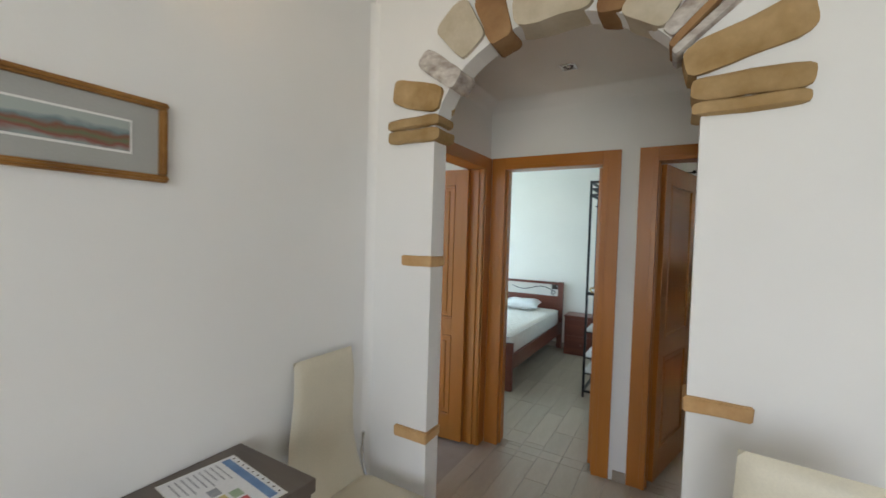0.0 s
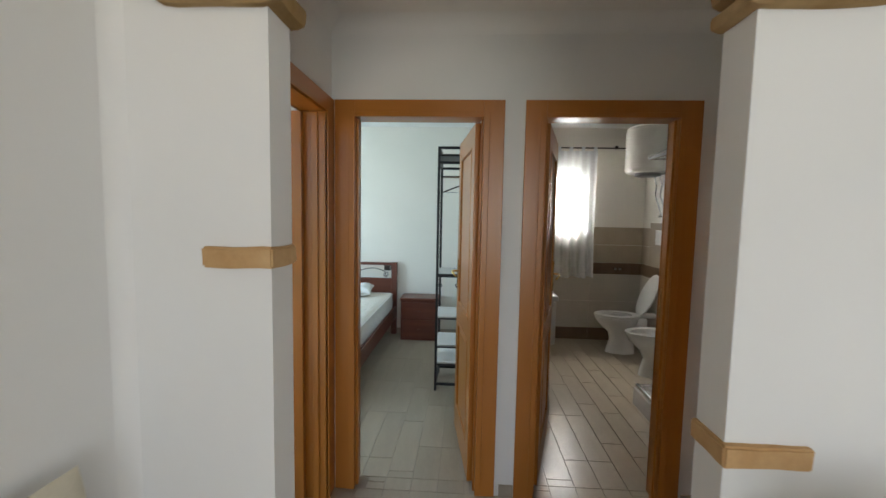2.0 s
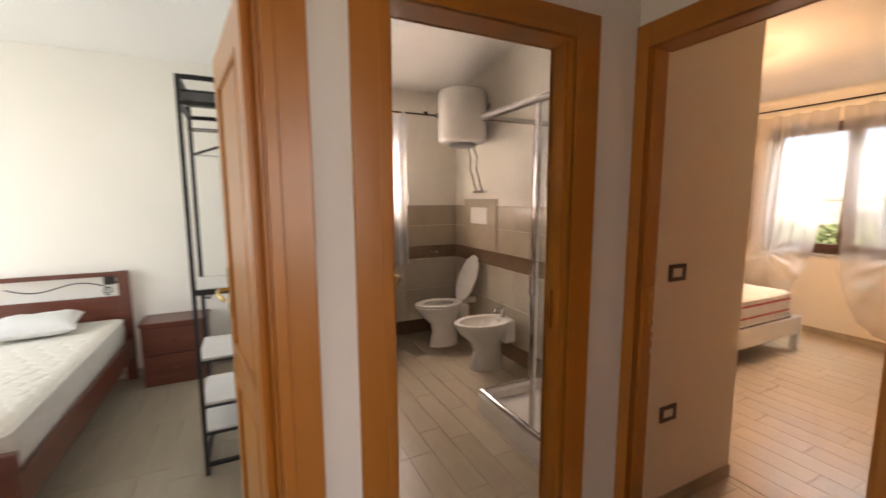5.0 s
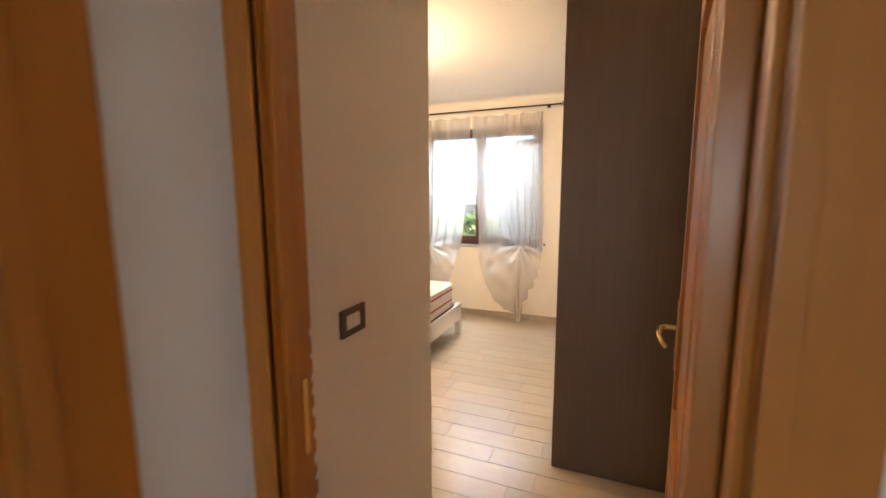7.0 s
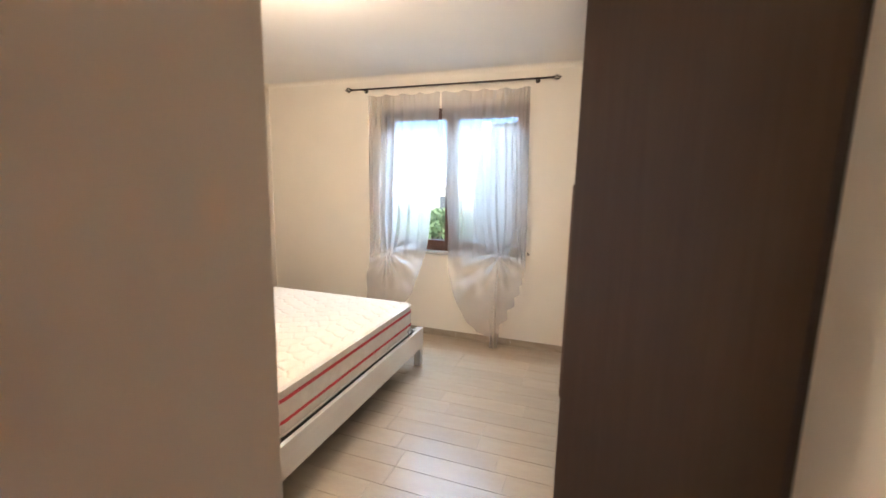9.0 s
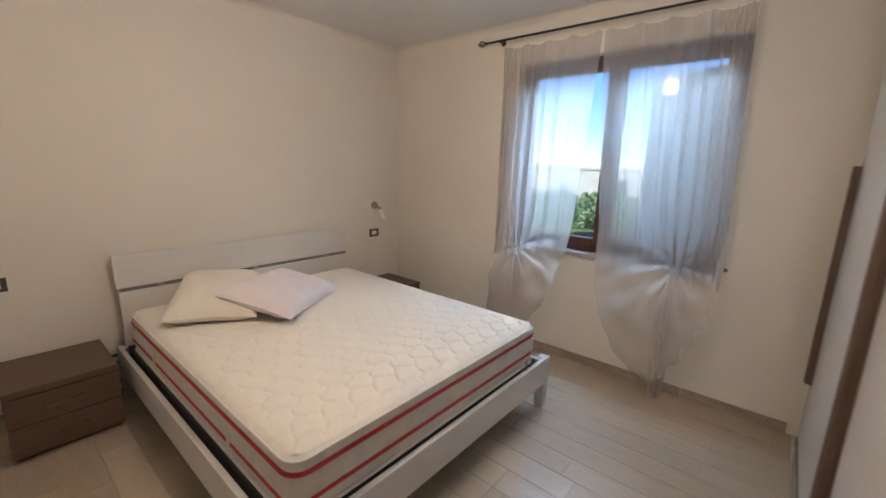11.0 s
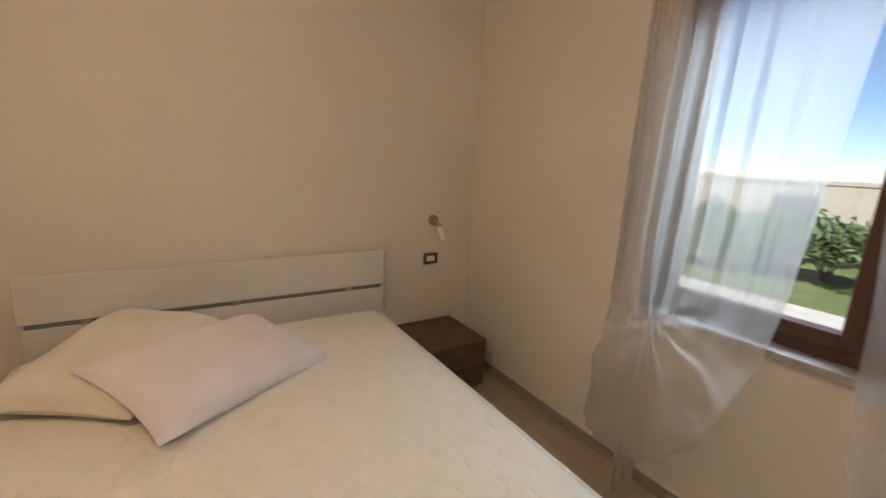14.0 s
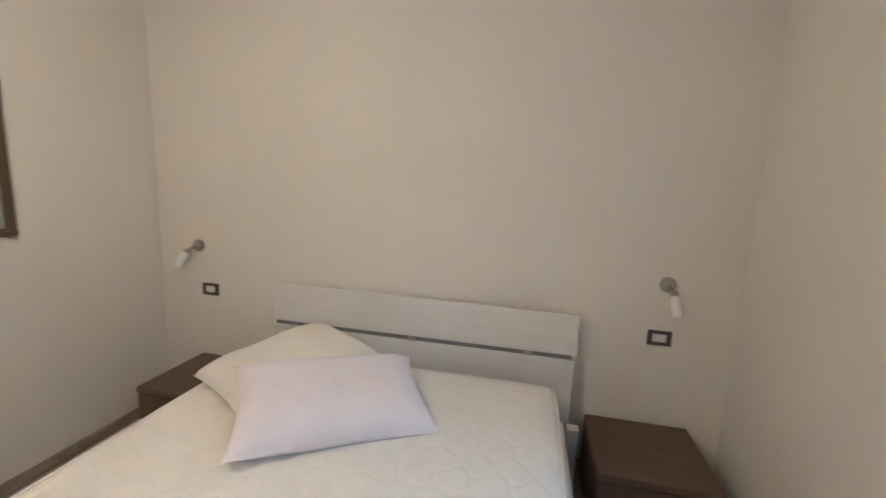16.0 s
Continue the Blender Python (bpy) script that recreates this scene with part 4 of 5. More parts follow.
def shutter():
    s = thing("window_shutter", "grey painted outside shutter leaf standing half open", "shutter", m=pose(EAST + 0.17, 3.165, 0.965, 0, 0, 60))
    w, h = 0.675, 1.285
    for a, b, c, d in ((0, 0.06, 0, h), (w - 0.06, w, 0, h), (0.06, w - 0.06, 0, 0.07), (0.06, w - 0.06, h - 0.07, h)):
        part("shutter_frame", box(a, b, -0.02, 0.02, c, d, 0.003), SHUTTER, s)
    part("shutter_panel", box(0.055, w - 0.055, -0.012, 0.012, 0.065, h - 0.065), SHUTTER, s)


shutter()

# curtain rod
ROD_X, ROD_Z = EAST - 0.075, 2.575


def finial(y, s, parent, r0):
    bm = lathe([(r0, 0), (r0 * 1.6, 0.006), (r0 * 0.9, 0.012)], 14, None, Matrix.Translation((0, y, 0)) @ Matrix.Rotation(radians(-90 * s), 4, "X"))
    for k in range(6):
        a = 2 * math.pi * k / 6
        pts = []
        for i in range(9):
            q = i / 8
            r = 0.004 + 0.020 * math.sin(math.pi * q)
            tw = a + 1.6 * q
            pts.append((r * math.cos(tw), y + s * (0.012 + 0.06 * q), r * math.sin(tw)))
        sweep(pts, 0.0028, 6, bm)
    tube((0, y + s * 0.07, 0), (0, y + s * 0.088, 0), 0.006, 0.001, 10, bm)
    part("finial", bm, IRON, parent, "twisted iron cage finial", smooth=True)


def curtain_rod(name, x, y0, y1, z, wall_gap, along_y=True):
    r = thing(name, "thin dark iron curtain rod with twisted cage finials", "curtain rod", m=pose(x, 0, z) if along_y else pose(0, x, z, 0, 0, -90))
    part("rod", tube((0, y0, 0), (0, y1, 0), 0.0085), IRON, r, smooth=True)
    finial(y0, -1, r, 0.0085), finial(y1, 1, r, 0.0085)
    for y in (y0 + 0.13, y1 - 0.13):
        bm = tube((0, y, -0.004), (wall_gap, y, -0.004), 0.006)
        tube((wall_gap - 0.006, y, -0.004), (wall_gap, y, -0.004), 0.022, None, 18, bm)
        part("bracket", bm, IRON, r)
    return r


curtain_rod("curtain_rod", ROD_X, 2.93, 4.97, ROD_Z, 0.075)


def hem_at(hem, u):
    """Point (y, z) of the lower edge at u, from (u, y, z) stops, rounded a little."""
    us, ys, zs = zip(*hem)
    k = [u + d for d in (-0.05, -0.025, 0, 0.025, 0.05)]
    return float(np.mean(np.interp(k, us, ys))), float(np.mean(np.interp(k, us, zs)))


def curtain(label, y_out, y_in, hem, tie, folds, seed, x_out):
    """Voile curtain hung on tabs and caught up in a knot; u runs from the outer edge to the inner one."""
    c = thing("curtain", label, "curtain", "bedroom curtains", m=pose(0, 0, 0))
    ty, tz = tie
    rnd = random.Random(seed)
    ph = [rnd.uniform(0, 6.28) for _ in range(6)]
    ztop = ROD_Z - 0.060
    way = 1 if y_in > y_out else -1

    def fn(u, v):
        yh, zh = hem_at(hem, u)
        z = ztop + (zh - ztop) * v
        yt = y_out + (y_in - y_out) * u
        y = yt + (yh - yt) * v ** 1.25
        near = math.exp(-((z - tz) / 0.24) ** 2)
        y += (ty - y) * 0.55 * near * math.exp(-((y - ty) / 0.15) ** 2)
        # folds crowd and overlap towards the outer edge, the inner part hangs nearly flat
        dense = (1 - u) ** 1.4
        grow = min(1, (ztop - z) / 1.0)
        phase = 2 * math.pi * folds * u ** 0.5 + ph[0] + 0.6 * math.sin(2.6 * v + ph[1])
        fold = math.sin(phase) + 0.45 * math.sin(1.83 * phase + ph[2] + 1.4 * v) + 0.2 * math.sin(3.7 * phase + ph[4])
        y += way * (0.003 + 0.036 * dense) * math.cos(phase + ph[3]) * min(1, v * 4) * (1 - 0.8 * near) * min(1, 10 * u)
        x = x_out + (0.012 + 0.012 * grow) * (0.16 + 1.05 * dense) * fold
        dz, dy = tz + 0.05 - z, y - ty
        if dz > -0.25:
            k = min(1, (dz + 0.25) / 0.45)
            k = k * k * (3 - 2 * k)
            # swag: the cloth bellies out below the knot, its pleats swinging down from it
            ang, dist = math.atan2(dz, abs(dy) + 0.02), math.hypot(dz, dy)
            arc = dist * (1.25 - 0.25 * math.sin(ang))
            pleat = 0.022 * math.sin(9.5 * ang + ph[3] + 5 * arc) + 0.010 * math.sin(17 * ang + ph[4] - 7 * arc)
            drape = 0.015 * math.sin(24 * arc + 2 * ang) * min(1, abs(dy) / 0.15)
            x = x * (1 - k) + k * (x_out - 0.020 - 0.075 * min(1, dist / 0.45) + (pleat + drape) * min(1, dist / 0.14) * (1 - 0.75 * v ** 5))
        z -= 0.020 * abs(math.sin(math.pi * 4 * (u - 0.04) / 0.92)) * (1 - v) ** 6
        return (x, y, z)
    part("cloth", grid(fn, 150, 150), VOILE, c, smooth=True)
    n = 5
    for i in range(n):
        y = y_out + (y_in - y_out) * (0.04 + 0.92 * i / (n - 1))
        w = 0.026
        bm = bmesh.new()
        prof = [(-0.004, -0.095), (-0.013, -0.02), (-0.010, 0.008), (0.0, 0.0125), (0.010, 0.008), (0.013, -0.02), (0.004, -0.095)]
        rows = [[bm.verts.new((px, y + s * w * (1 + 0.35 * (pz < -0.05)), ROD_Z + pz)) for px, pz in prof] for s in (-1, 1)]
        for k in range(len(prof) - 1):
            bm.faces.new((rows[0][k], rows[0][k + 1], rows[1][k + 1], rows[1][k]))
        part("tab", bm, VOILE, c, smooth=True)
    bm = bmesh.new()
    bmesh.ops.create_icosphere(bm, subdivisions=4, radius=0.024)
    for v in bm.verts:
        v.co += v.co.normalized() * (0.009 * noise.noise(v.co * 40 + Vector((seed, 0, 0))) + 0.005 * math.sin(5 * math.atan2(v.co.y, v.co.x) + 70 * v.co.z))
        v.co.z *= 1.5
    bm.transform(Matrix.Translation((x_out - 0.045, ty, tz + 0.02)))
    part("knot", bm, VOILE, c, "bunched knot of cloth", smooth=True)

    def tail(u, v):
        z = tz + (0.012 - tz) * v
        wv = 0.014 + 0.060 * math.sin(min(1, v * 1.8) * 1.5708) - 0.034 * v * v
        ang = (u - 0.5) * 2
        y = ty + 0.025 * v * way * (1 if way > 0 else -0.4) + wv * ang + 0.012 * math.sin(5 * v)
        x = x_out - 0.048 - 0.035 * v - 0.020 * math.cos(ang * 1.5) + 0.015 * min(1, v * 4) * math.sin(7 * ang + 2 * v + ph[1])
        return (x, y, z)
    part("tail", grid(tail, 40, 50), VOILE, c, smooth=True)
    return c


curtain("sheer cream voile curtain knotted at sill height, tail to the floor", 4.785, 3.985,
        [(0, 4.765, 0.40), (0.10, 4.74, 0.26), (0.25, 4.65, 0.20), (0.45, 4.48, 0.22), (0.60, 4.36, 0.29), (0.75, 4.24, 0.45), (0.88, 4.16, 0.68), (1, 4.09, 0.92)],
        (4.53, 0.85), 11, 4, ROD_X)
curtain("wide sheer cream voile curtain knotted into a low swag", 3.115, 3.97,
        [(0, 3.06, 0.86), (0.10, 3.105, 0.64), (0.20, 3.19, 0.44), (0.35, 3.33, 0.14), (0.50, 3.42, 0.12), (0.65, 3.54, 0.17), (0.80, 3.70, 0.34), (0.92, 3.80, 0.60), (1, 3.84, 0.80)],
        (3.33, 0.91), 13, 11, ROD_X)

hook = thing("tieback_hook", "small dark iron tieback hook beside the window", "curtain hook", m=pose(EAST, 3.065, 0.955))
part("rose", tube((0, 0, 0), (-0.006, 0, 0), 0.011, None, 16), IRON, hook, smooth=True)
part("stem", sweep([(-0.004, 0, 0), (-0.045, 0, 0.0), (-0.060, 0, 0.010), (-0.062, 0, 0.026)], 0.0045, 10), IRON, hook, smooth=True)

# ---- bathroom ----
BW = 1.77


def bath_tiles(name, axis, plane, inward, u0, u1, skip=()):
    """Wall tile courses: plinth, light, brown band, taupe; each tile its own piece."""
    base = thing(name, "bathroom wall tiles, taupe and beige with a brown band", "wall tiles", kind="structure")
    t = 0.009
    for z0, z1, w, mat in ((0.0, 0.16, 0.60, BATH_DARK), (0.163, 0.515, 0.60, BATH_LIGHT), (0.518, 0.868, 0.60, BATH_LIGHT), (0.871, 1.02, 0.60, BATH_DARK), (1.023, 1.25, 0.60, BATH_MID), (1.253, 1.48, 0.60, BATH_MID)):
        n = max(1, round((u1 - u0) / w))
        step = (u1 - u0) / n
        a, b = (plane, plane + inward * t)
        if axis == "x":
            me = finish(box(0.001, step - 0.001, min(a, b), max(a, b), z0, z1, 0.0015, 1), "wall_tile", mat)
        else:
            me = finish(box(min(a, b), max(a, b), 0.001, step - 0.001, z0, z1, 0.0015, 1), "wall_tile", mat)
        for i in range(n):
            o = new("tile", me)
            o.parent = base
            o.location = (u0 + i * step, 0, 0) if axis == "x" else (0, u0 + i * step, 0)


bath_tiles("trim_bath_north", "x", NORTH, -1, -0.17, BW)
bath_tiles("trim_bath_east", "y", BW, -1, 3.145, NORTH - 0.01)
bath_tiles("trim_bath_west", "y", -0.17, 1, 3.085, NORTH - 0.01)

bwin = pane_window("window_2", "bathroom window with a dark wooden sash", pose(0.36, NORTH, 1.12), 0.68, 1.14, 1, 0.05)
curtain_rod("curtain_rod", NORTH - 0.07, -1.46, -0.02, 2.47, -0.07, False)
bpy.data.objects["curtain_rod.001"].matrix_basis = pose(0, NORTH - 0.07, 2.47, 0, 0, 90)


def bath_curtain():
    c = thing("curtain", "short white voile curtain over the bathroom window", "curtain", m=pose(0, NORTH - 0.07, 0))
    x0, x1 = 0.02, 1.13

    def fn(u, v):
        z = 2.43 + (0.83 - 2.43) * v
        x = x0 + (x1 - x0) * u + 0.02 * (v - 0.5) * math.sin(9 * u)
        y = (0.012 + 0.022 * v) * math.sin(2 * math.pi * 11 * u + 0.8 * math.sin(4 * v)) + 0.010 * math.sin(2 * math.pi * 5 * u + 2 * v)
        return (x, y - 0.01, z + 0.012 * math.sin(2 * math.pi * 5.5 * u) * v)
    part("cloth", grid(fn, 170, 50), VOILE_BATH, c, smooth=True)
    for i in range(8):
        x = x0 + (x1 - x0) * (0.03 + 0.94 * i / 7)
        bm = box(x - 0.02, x + 0.02, -0.013, -0.0095, 2.41, 2.482, 0.001)
        bm = box(x - 0.02, x + 0.02, 0.0095, 0.013, 2.41, 2.482, 0.001, 2, bm)
        bm = box(x - 0.02, x + 0.02, -0.013, 0.013, 2.479, 2.483, 0.001, 2, bm)
        part("tab", bm, VOILE_BATH, c)


bath_curtain()


def ellipse(cx, cy, a, b, n=32, egg=0.0):
    pts = []
    for i in range(n):
        t = 2 * math.pi * i / n
        pts.append((cx + a * math.cos(t), cy + b * math.sin(t) * (1 + egg * 0.5 * math.cos(t)) * 1.0))
    return pts


def bowl_loft(seq):
    return loft([(ellipse(cx, 0, a, b, 36, e), z) for cx, a, b, z, e in seq])


def toilet(m):
    """Wall-side at local x = 0, reaching to -x."""
    t = thing("toilet", "white ceramic toilet with its lid raised", "toilet", m=m)
    bm = bowl_loft([(-0.27, 0.17, 0.105, 0.0, 0.1), (-0.27, 0.165, 0.10, 0.03, 0.1), (-0.26, 0.14, 0.085, 0.14, 0.1), (-0.27, 0.15, 0.095, 0.22, 0.1), (-0.31, 0.215, 0.15, 0.30, 0.1), (-0.325, 0.25, 0.175, 0.36, 0.1), (-0.325, 0.255, 0.18, 0.385, 0.1), (-0.325, 0.235, 0.16, 0.392, 0.1), (-0.325, 0.20, 0.13, 0.385, 0.1), (-0.32, 0.17, 0.11, 0.33, 0.1), (-0.30, 0.10, 0.07, 0.25, 0.1)])
    part("bowl", bm, CERAMIC, t, smooth=True)
    bm = box(-0.12, 0, -0.10, 0.10, 0.20, 0.385, 0.03, 3)
    part("rear_mount", bm, CERAMIC, t, smooth=True)
    own = bmesh.new()
    rings = []
    for a, b, z in ((0.255, 0.182, 0.393), (0.262, 0.188, 0.402), (0.255, 0.182, 0.413), (0.20, 0.135, 0.415), (0.175, 0.112, 0.405), (0.18, 0.118, 0.394)):
        rings.append([own.verts.new((x, y, z)) for x, y in ellipse(-0.325, 0, a, b, 36, 0.1)])
    for p, q in zip(rings, rings[1:] + rings[:1]):
        for i in range(36):
            own.faces.new((p[i], p[(i + 1) % 36], q[(i + 1) % 36], q[i]))
    part("seat", own, PLASTIC_WHITE, t, smooth=True)
    lid = loft([(ellipse(-0.235, 0, a, b, 36, 0.1), z) for a, b, z in ((0.225, 0.165, 0.0), (0.238, 0.178, 0.004), (0.238, 0.178, 0.014), (0.22, 0.16, 0.022))])
    lid.transform(Matrix.Translation((-0.085, 0, 0.41)) @ Matrix.Rotation(radians(114), 4, "Y") @ Matrix.Translation((0, 0, 0)))
    part("lid", lid, PLASTIC_WHITE, t, "raised white lid", smooth=True)
    part("flush_pipe", tube((-0.05, 0, 0.40), (0.12, 0, 0.40), 0.028), PLASTIC_WHITE, t, smooth=True)


toilet(pose(BW - 0.132, 5.64, 0) @ Matrix.Diagonal((1, 1, 1.12, 1)))


def bidet(m):
    b = thing("bidet", "white ceramic bidet with a chrome mixer tap", "bidet", m=m)
    bm = bowl_loft([(-0.25, 0.17, 0.105, 0.0, 0.1), (-0.25, 0.165, 0.10, 0.03, 0.1), (-0.24, 0.14, 0.09, 0.15, 0.1), (-0.26, 0.16, 0.11, 0.23, 0.1), (-0.29, 0.24, 0.165, 0.31, 0.1), (-0.295, 0.27, 0.185, 0.37, 0.1), (-0.295, 0.272, 0.187, 0.388, 0.1), (-0.295, 0.258, 0.172, 0.394, 0.1), (-0.315, 0.20, 0.14, 0.385, 0.1), (-0.32, 0.17, 0.115, 0.34, 0.1), (-0.32, 0.10, 0.07, 0.29, 0.1)])
    part("bowl", bm, CERAMIC, b, smooth=True)
    part("rear_mount", box(-0.13, 0, -0.12, 0.12, 0.20, 0.39, 0.03, 3), CERAMIC, b, smooth=True)
    bm = lathe([(0.024, 0), (0.024, 0.01), (0.019, 0.02), (0.019, 0.075), (0.022, 0.08), (0.016, 0.10)], 20, None, Matrix.Translation((-0.075, 0, 0.39)))
    sweep([(-0.08, 0, 0.44), (-0.12, 0, 0.462), (-0.155, 0, 0.458), (-0.165, 0, 0.44)], 0.011, 10, bm)
    tap = part("mixer_tap", bm, CHROME, b, "chrome mixer tap", smooth=True)
    part("tap_lever", sweep([(-0.075, 0, 0.485), (-0.085, 0, 0.51), (-0.13, 0, 0.525)], 0.006), CHROME, tap, smooth=True)
    part("overflow", tube((-0.128, 0, 0.352), (-0.133, 0, 0.350), 0.012), PLASTIC_DARK, b)


bidet(pose(BW - 0.060, 4.92, 0) @ Matrix.Diagonal((1, 1, 1.15, 1)))


def boiler():
    b = thing("water_heater", "white enamelled electric water heater hung in the corner", "water heater", m=pose(1.520, 5.50, 2.10) @ Matrix.Diagonal((1.05, 1.05, 0.95, 1)))
    part("tank", lathe([(0.19, 0.0), (0.215, 0.008), (0.228, 0.03), (0.230, 0.05), (0.230, 0.49), (0.226, 0.515), (0.20, 0.535), (0.10, 0.548)], 48), ENAMEL, b, smooth=True)
    part("control_box", lathe([(0.12, -0.035), (0.13, -0.028), (0.13, 0.0)], 32), PLASTIC_GREY, b, "grey bottom cover", smooth=True)
    part("bracket", box(0.19, 0.237, -0.12, 0.12, 0.36, 0.41, 0.004), NICKEL, b)
    for y, c in ((-0.06, 0.0), (0.05, 0.02)):
        pts = [(0.10, y, -0.0), (0.10, y, -0.06), (0.13, y + c, -0.14), (0.10, y - 0.03, -0.26), (0.14, y - 0.02, -0.36), (0.17, y, -0.44), (0.19, y, -0.49)]
        fine = []
        for p, q in zip(pts, pts[1:]):
            fine += [tuple(Vector(p).lerp(Vector(q), k / 4)) for k in range(4)]
        part("flexible_hose", sweep([*fine, pts[-1]], 0.008), CHROME, b, "braided metal hose", smooth=True)
    bm = tube((0.18, -0.07, -0.50), (0.238, -0.07, -0.50), 0.014)
    tube((0.18, 0.06, -0.50), (0.238, 0.06, -0.50), 0.014, None, 16, bm)
    tube((0.185, -0.11, -0.50), (0.185, 0.09, -0.50), 0.013, None, 16, bm)
    part("stop_valve", bm, CHROME, b, smooth=True)


boiler()


def cistern_box():
    c = thing("cistern_box", "tiled cistern ledge with a white flush plate", "flush plate", m=pose(BW - 0.009, 5.545, 0))
    part("ledge", box(-0.014, 0, -0.325, 0.325, 1.022, 1.55, 0.003), BATH_MID, c)
    part("flush_plate", box(-0.024, -0.014, -0.17, 0.16, 1.29, 1.462, 0.004), PLASTIC_WHITE, c)


cistern_box()


def shower():
    s = thing("shower_enclosure", "corner shower with clear glass sliding panels and chrome rails", "shower")
    x0, x1, y0, y1, h = 0.968, BW - 0.012, 3.16, 4.272, 0.14
    outer, inner = rr(x0, x1, y0, y1, 0.03), rr(x0 + 0.06, x1 - 0.05, y0 + 0.05, y1 - 0.06, 0.05)
    bm = loft([(outer, 0), (outer, h - 0.012), (rr(x0 + 0.004, x1 - 0.004, y0 + 0.004, y1 - 0.004, 0.028), h), (inner, h), (rr(x0 + 0.07, x1 - 0.06, y0 + 0.06, y1 - 0.07, 0.05), h - 0.05)])
    part("tray", bm, CERAMIC, s, "white ceramic shower tray", smooth=True)
    for z, r in ((h + 0.022, 0.02), (2.09, 0.024)):
        bm = sweep([(x0 + 0.03, y0, z), (x0 + 0.03, y1 - 0.03, z)], r, 14)
        part("rail", bm, CHROME, s, "chrome rail", smooth=True)
        bm = sweep([(x0 + 0.03, y1 - 0.03, z), (x1, y1 - 0.03, z)], r * 0.8, 14)
        part("rail", bm, CHROME, s, "chrome rail", smooth=True)
    for a, b, c, d in ((x0 + 0.028, x0 + 0.033, y0 + 0.02, y0 + 0.52), (x0 + 0.040, x0 + 0.045, y0 + 0.0, y0 + 0.45), (x0 + 0.50, x1 - 0.005, y1 - 0.033, y1 - 0.028), (x0 + 0.45, x1 - 0.10, y1 - 0.045, y1 - 0.040)):
        g = part("glass_panel", box(a, b, c, d, h + 0.03, 2.07), GLASS, s, "clear glass panel")
        g.visible_shadow = False
    for a, b, c, d in ((x0 + 0.022, x0 + 0.048, y0 + 0.50, y0 + 0.53), (x0 + 0.022, x0 + 0.048, y0, y0 + 0.03), (x0 + 0.45, x0 + 0.48, y1 - 0.05, y1 - 0.024)):
        part("edge_profile", box(a, b, c, d, h + 0.03, 2.07, 0.004), CHROME, s)
    part("pull_handle", tube((x0 + 0.005, y0 + 0.515, 1.0), (x0 + 0.005, y0 + 0.515, 1.14), 0.012), CHROME, s, smooth=True)
    part("mixer", box(x1 - 0.05, x1, 3.60, 3.78, 1.05, 1.10, 0.012, 3), CHROME, s)
    part("riser", sweep([(x1 - 0.02, 3.69, 1.1), (x1 - 0.02, 3.69, 1.95), (x1 - 0.08, 3.69, 2.0), (x1 - 0.14, 3.69, 1.97)], 0.009), CHROME, s, smooth=True)


shower()


def vanity():
    v = thing("bathroom_vanity", "white wall-hung vanity cabinet with a ceramic basin top", "vanity", m=pose(-0.16, 0, 0))
    y0, y1, w = 4.58, 5.35, 0.525
    part("body", box(0, w - 0.02, y0 + 0.01, y1 - 0.01, 0.38, 0.80, 0.006), WARD_WHITE, v)
    for a, b in ((y0 + 0.015, (y0 + y1) / 2 - 0.003), ((y0 + y1) / 2 + 0.003, y1 - 0.015)):
        d = part("door", box(w - 0.02, w - 0.002, a, b, 0.385, 0.79, 0.004), WARD_WHITE, v)
        part("knob", tube((w - 0.002, b - 0.05, 0.60), (w + 0.02, b - 0.05, 0.60), 0.008), CHROME, d)
    part("basin_top", box(0, w + 0.015, y0, y1, 0.80, 0.85, 0.012, 3), CERAMIC, v, smooth=True)
    bm = loft([(ellipse(0.27, 4.965, 0.17, 0.24), 0.8505), (ellipse(0.27, 4.965, 0.175, 0.245), 0.862), (ellipse(0.27, 4.965, 0.155, 0.225), 0.863), (ellipse(0.27, 4.965, 0.12, 0.17), 0.852)])
    part("basin", bm, CERAMIC, v, smooth=True)
    bm = lathe([(0.022, 0), (0.018, 0.02), (0.018, 0.10), (0.02, 0.12)], 18, None, Matrix.Translation((0.07, 4.965, 0.85)))
    sweep([(0.07, 4.965, 0.93), (0.14, 4.965, 0.965), (0.19, 4.965, 0.95)], 0.010, 10, bm)
    part("mixer_tap", bm, CHROME, v, smooth=True)


vanity()


def toilet_brush():
    b = thing("toilet_brush", "dark plastic toilet brush holder on the floor", "toilet brush", m=pose(1.62, 5.25, 0))
    part("holder", lathe([(0.045, 0), (0.055, 0.01), (0.05, 0.10), (0.045, 0.13)], 20), PLASTIC_DARK, b, smooth=True)
    part("stick", tube((0, 0, 0.10), (0, 0, 0.30), 0.008), PLASTIC_DARK, b)


toilet_brush()


def hanging_towel_ring():
    r = thing("wall_hook", "white plastic hook with a hanging grey hose", "hook", m=pose(0.62, NORTH - 0.009, 0.62))
    part("hook", lathe([(0.035, 0), (0.04, 0.01), (0.03, 0.05), (0.02, 0.06)], 20, None, Matrix.Rotation(radians(90), 4, "X")), PLASTIC_WHITE, r, smooth=True)
    part("hose", sweep([(-0.02, -0.03, -0.01), (-0.10, -0.04, -0.06), (-0.17, -0.04, -0.15), (-0.19, -0.04, -0.24), (-0.15, -0.04, -0.28), (-0.09, -0.04, -0.25), (-0.04, -0.04, -0.14)], 0.014), PLASTIC_GREY, r, smooth=True)


hanging_towel_ring()

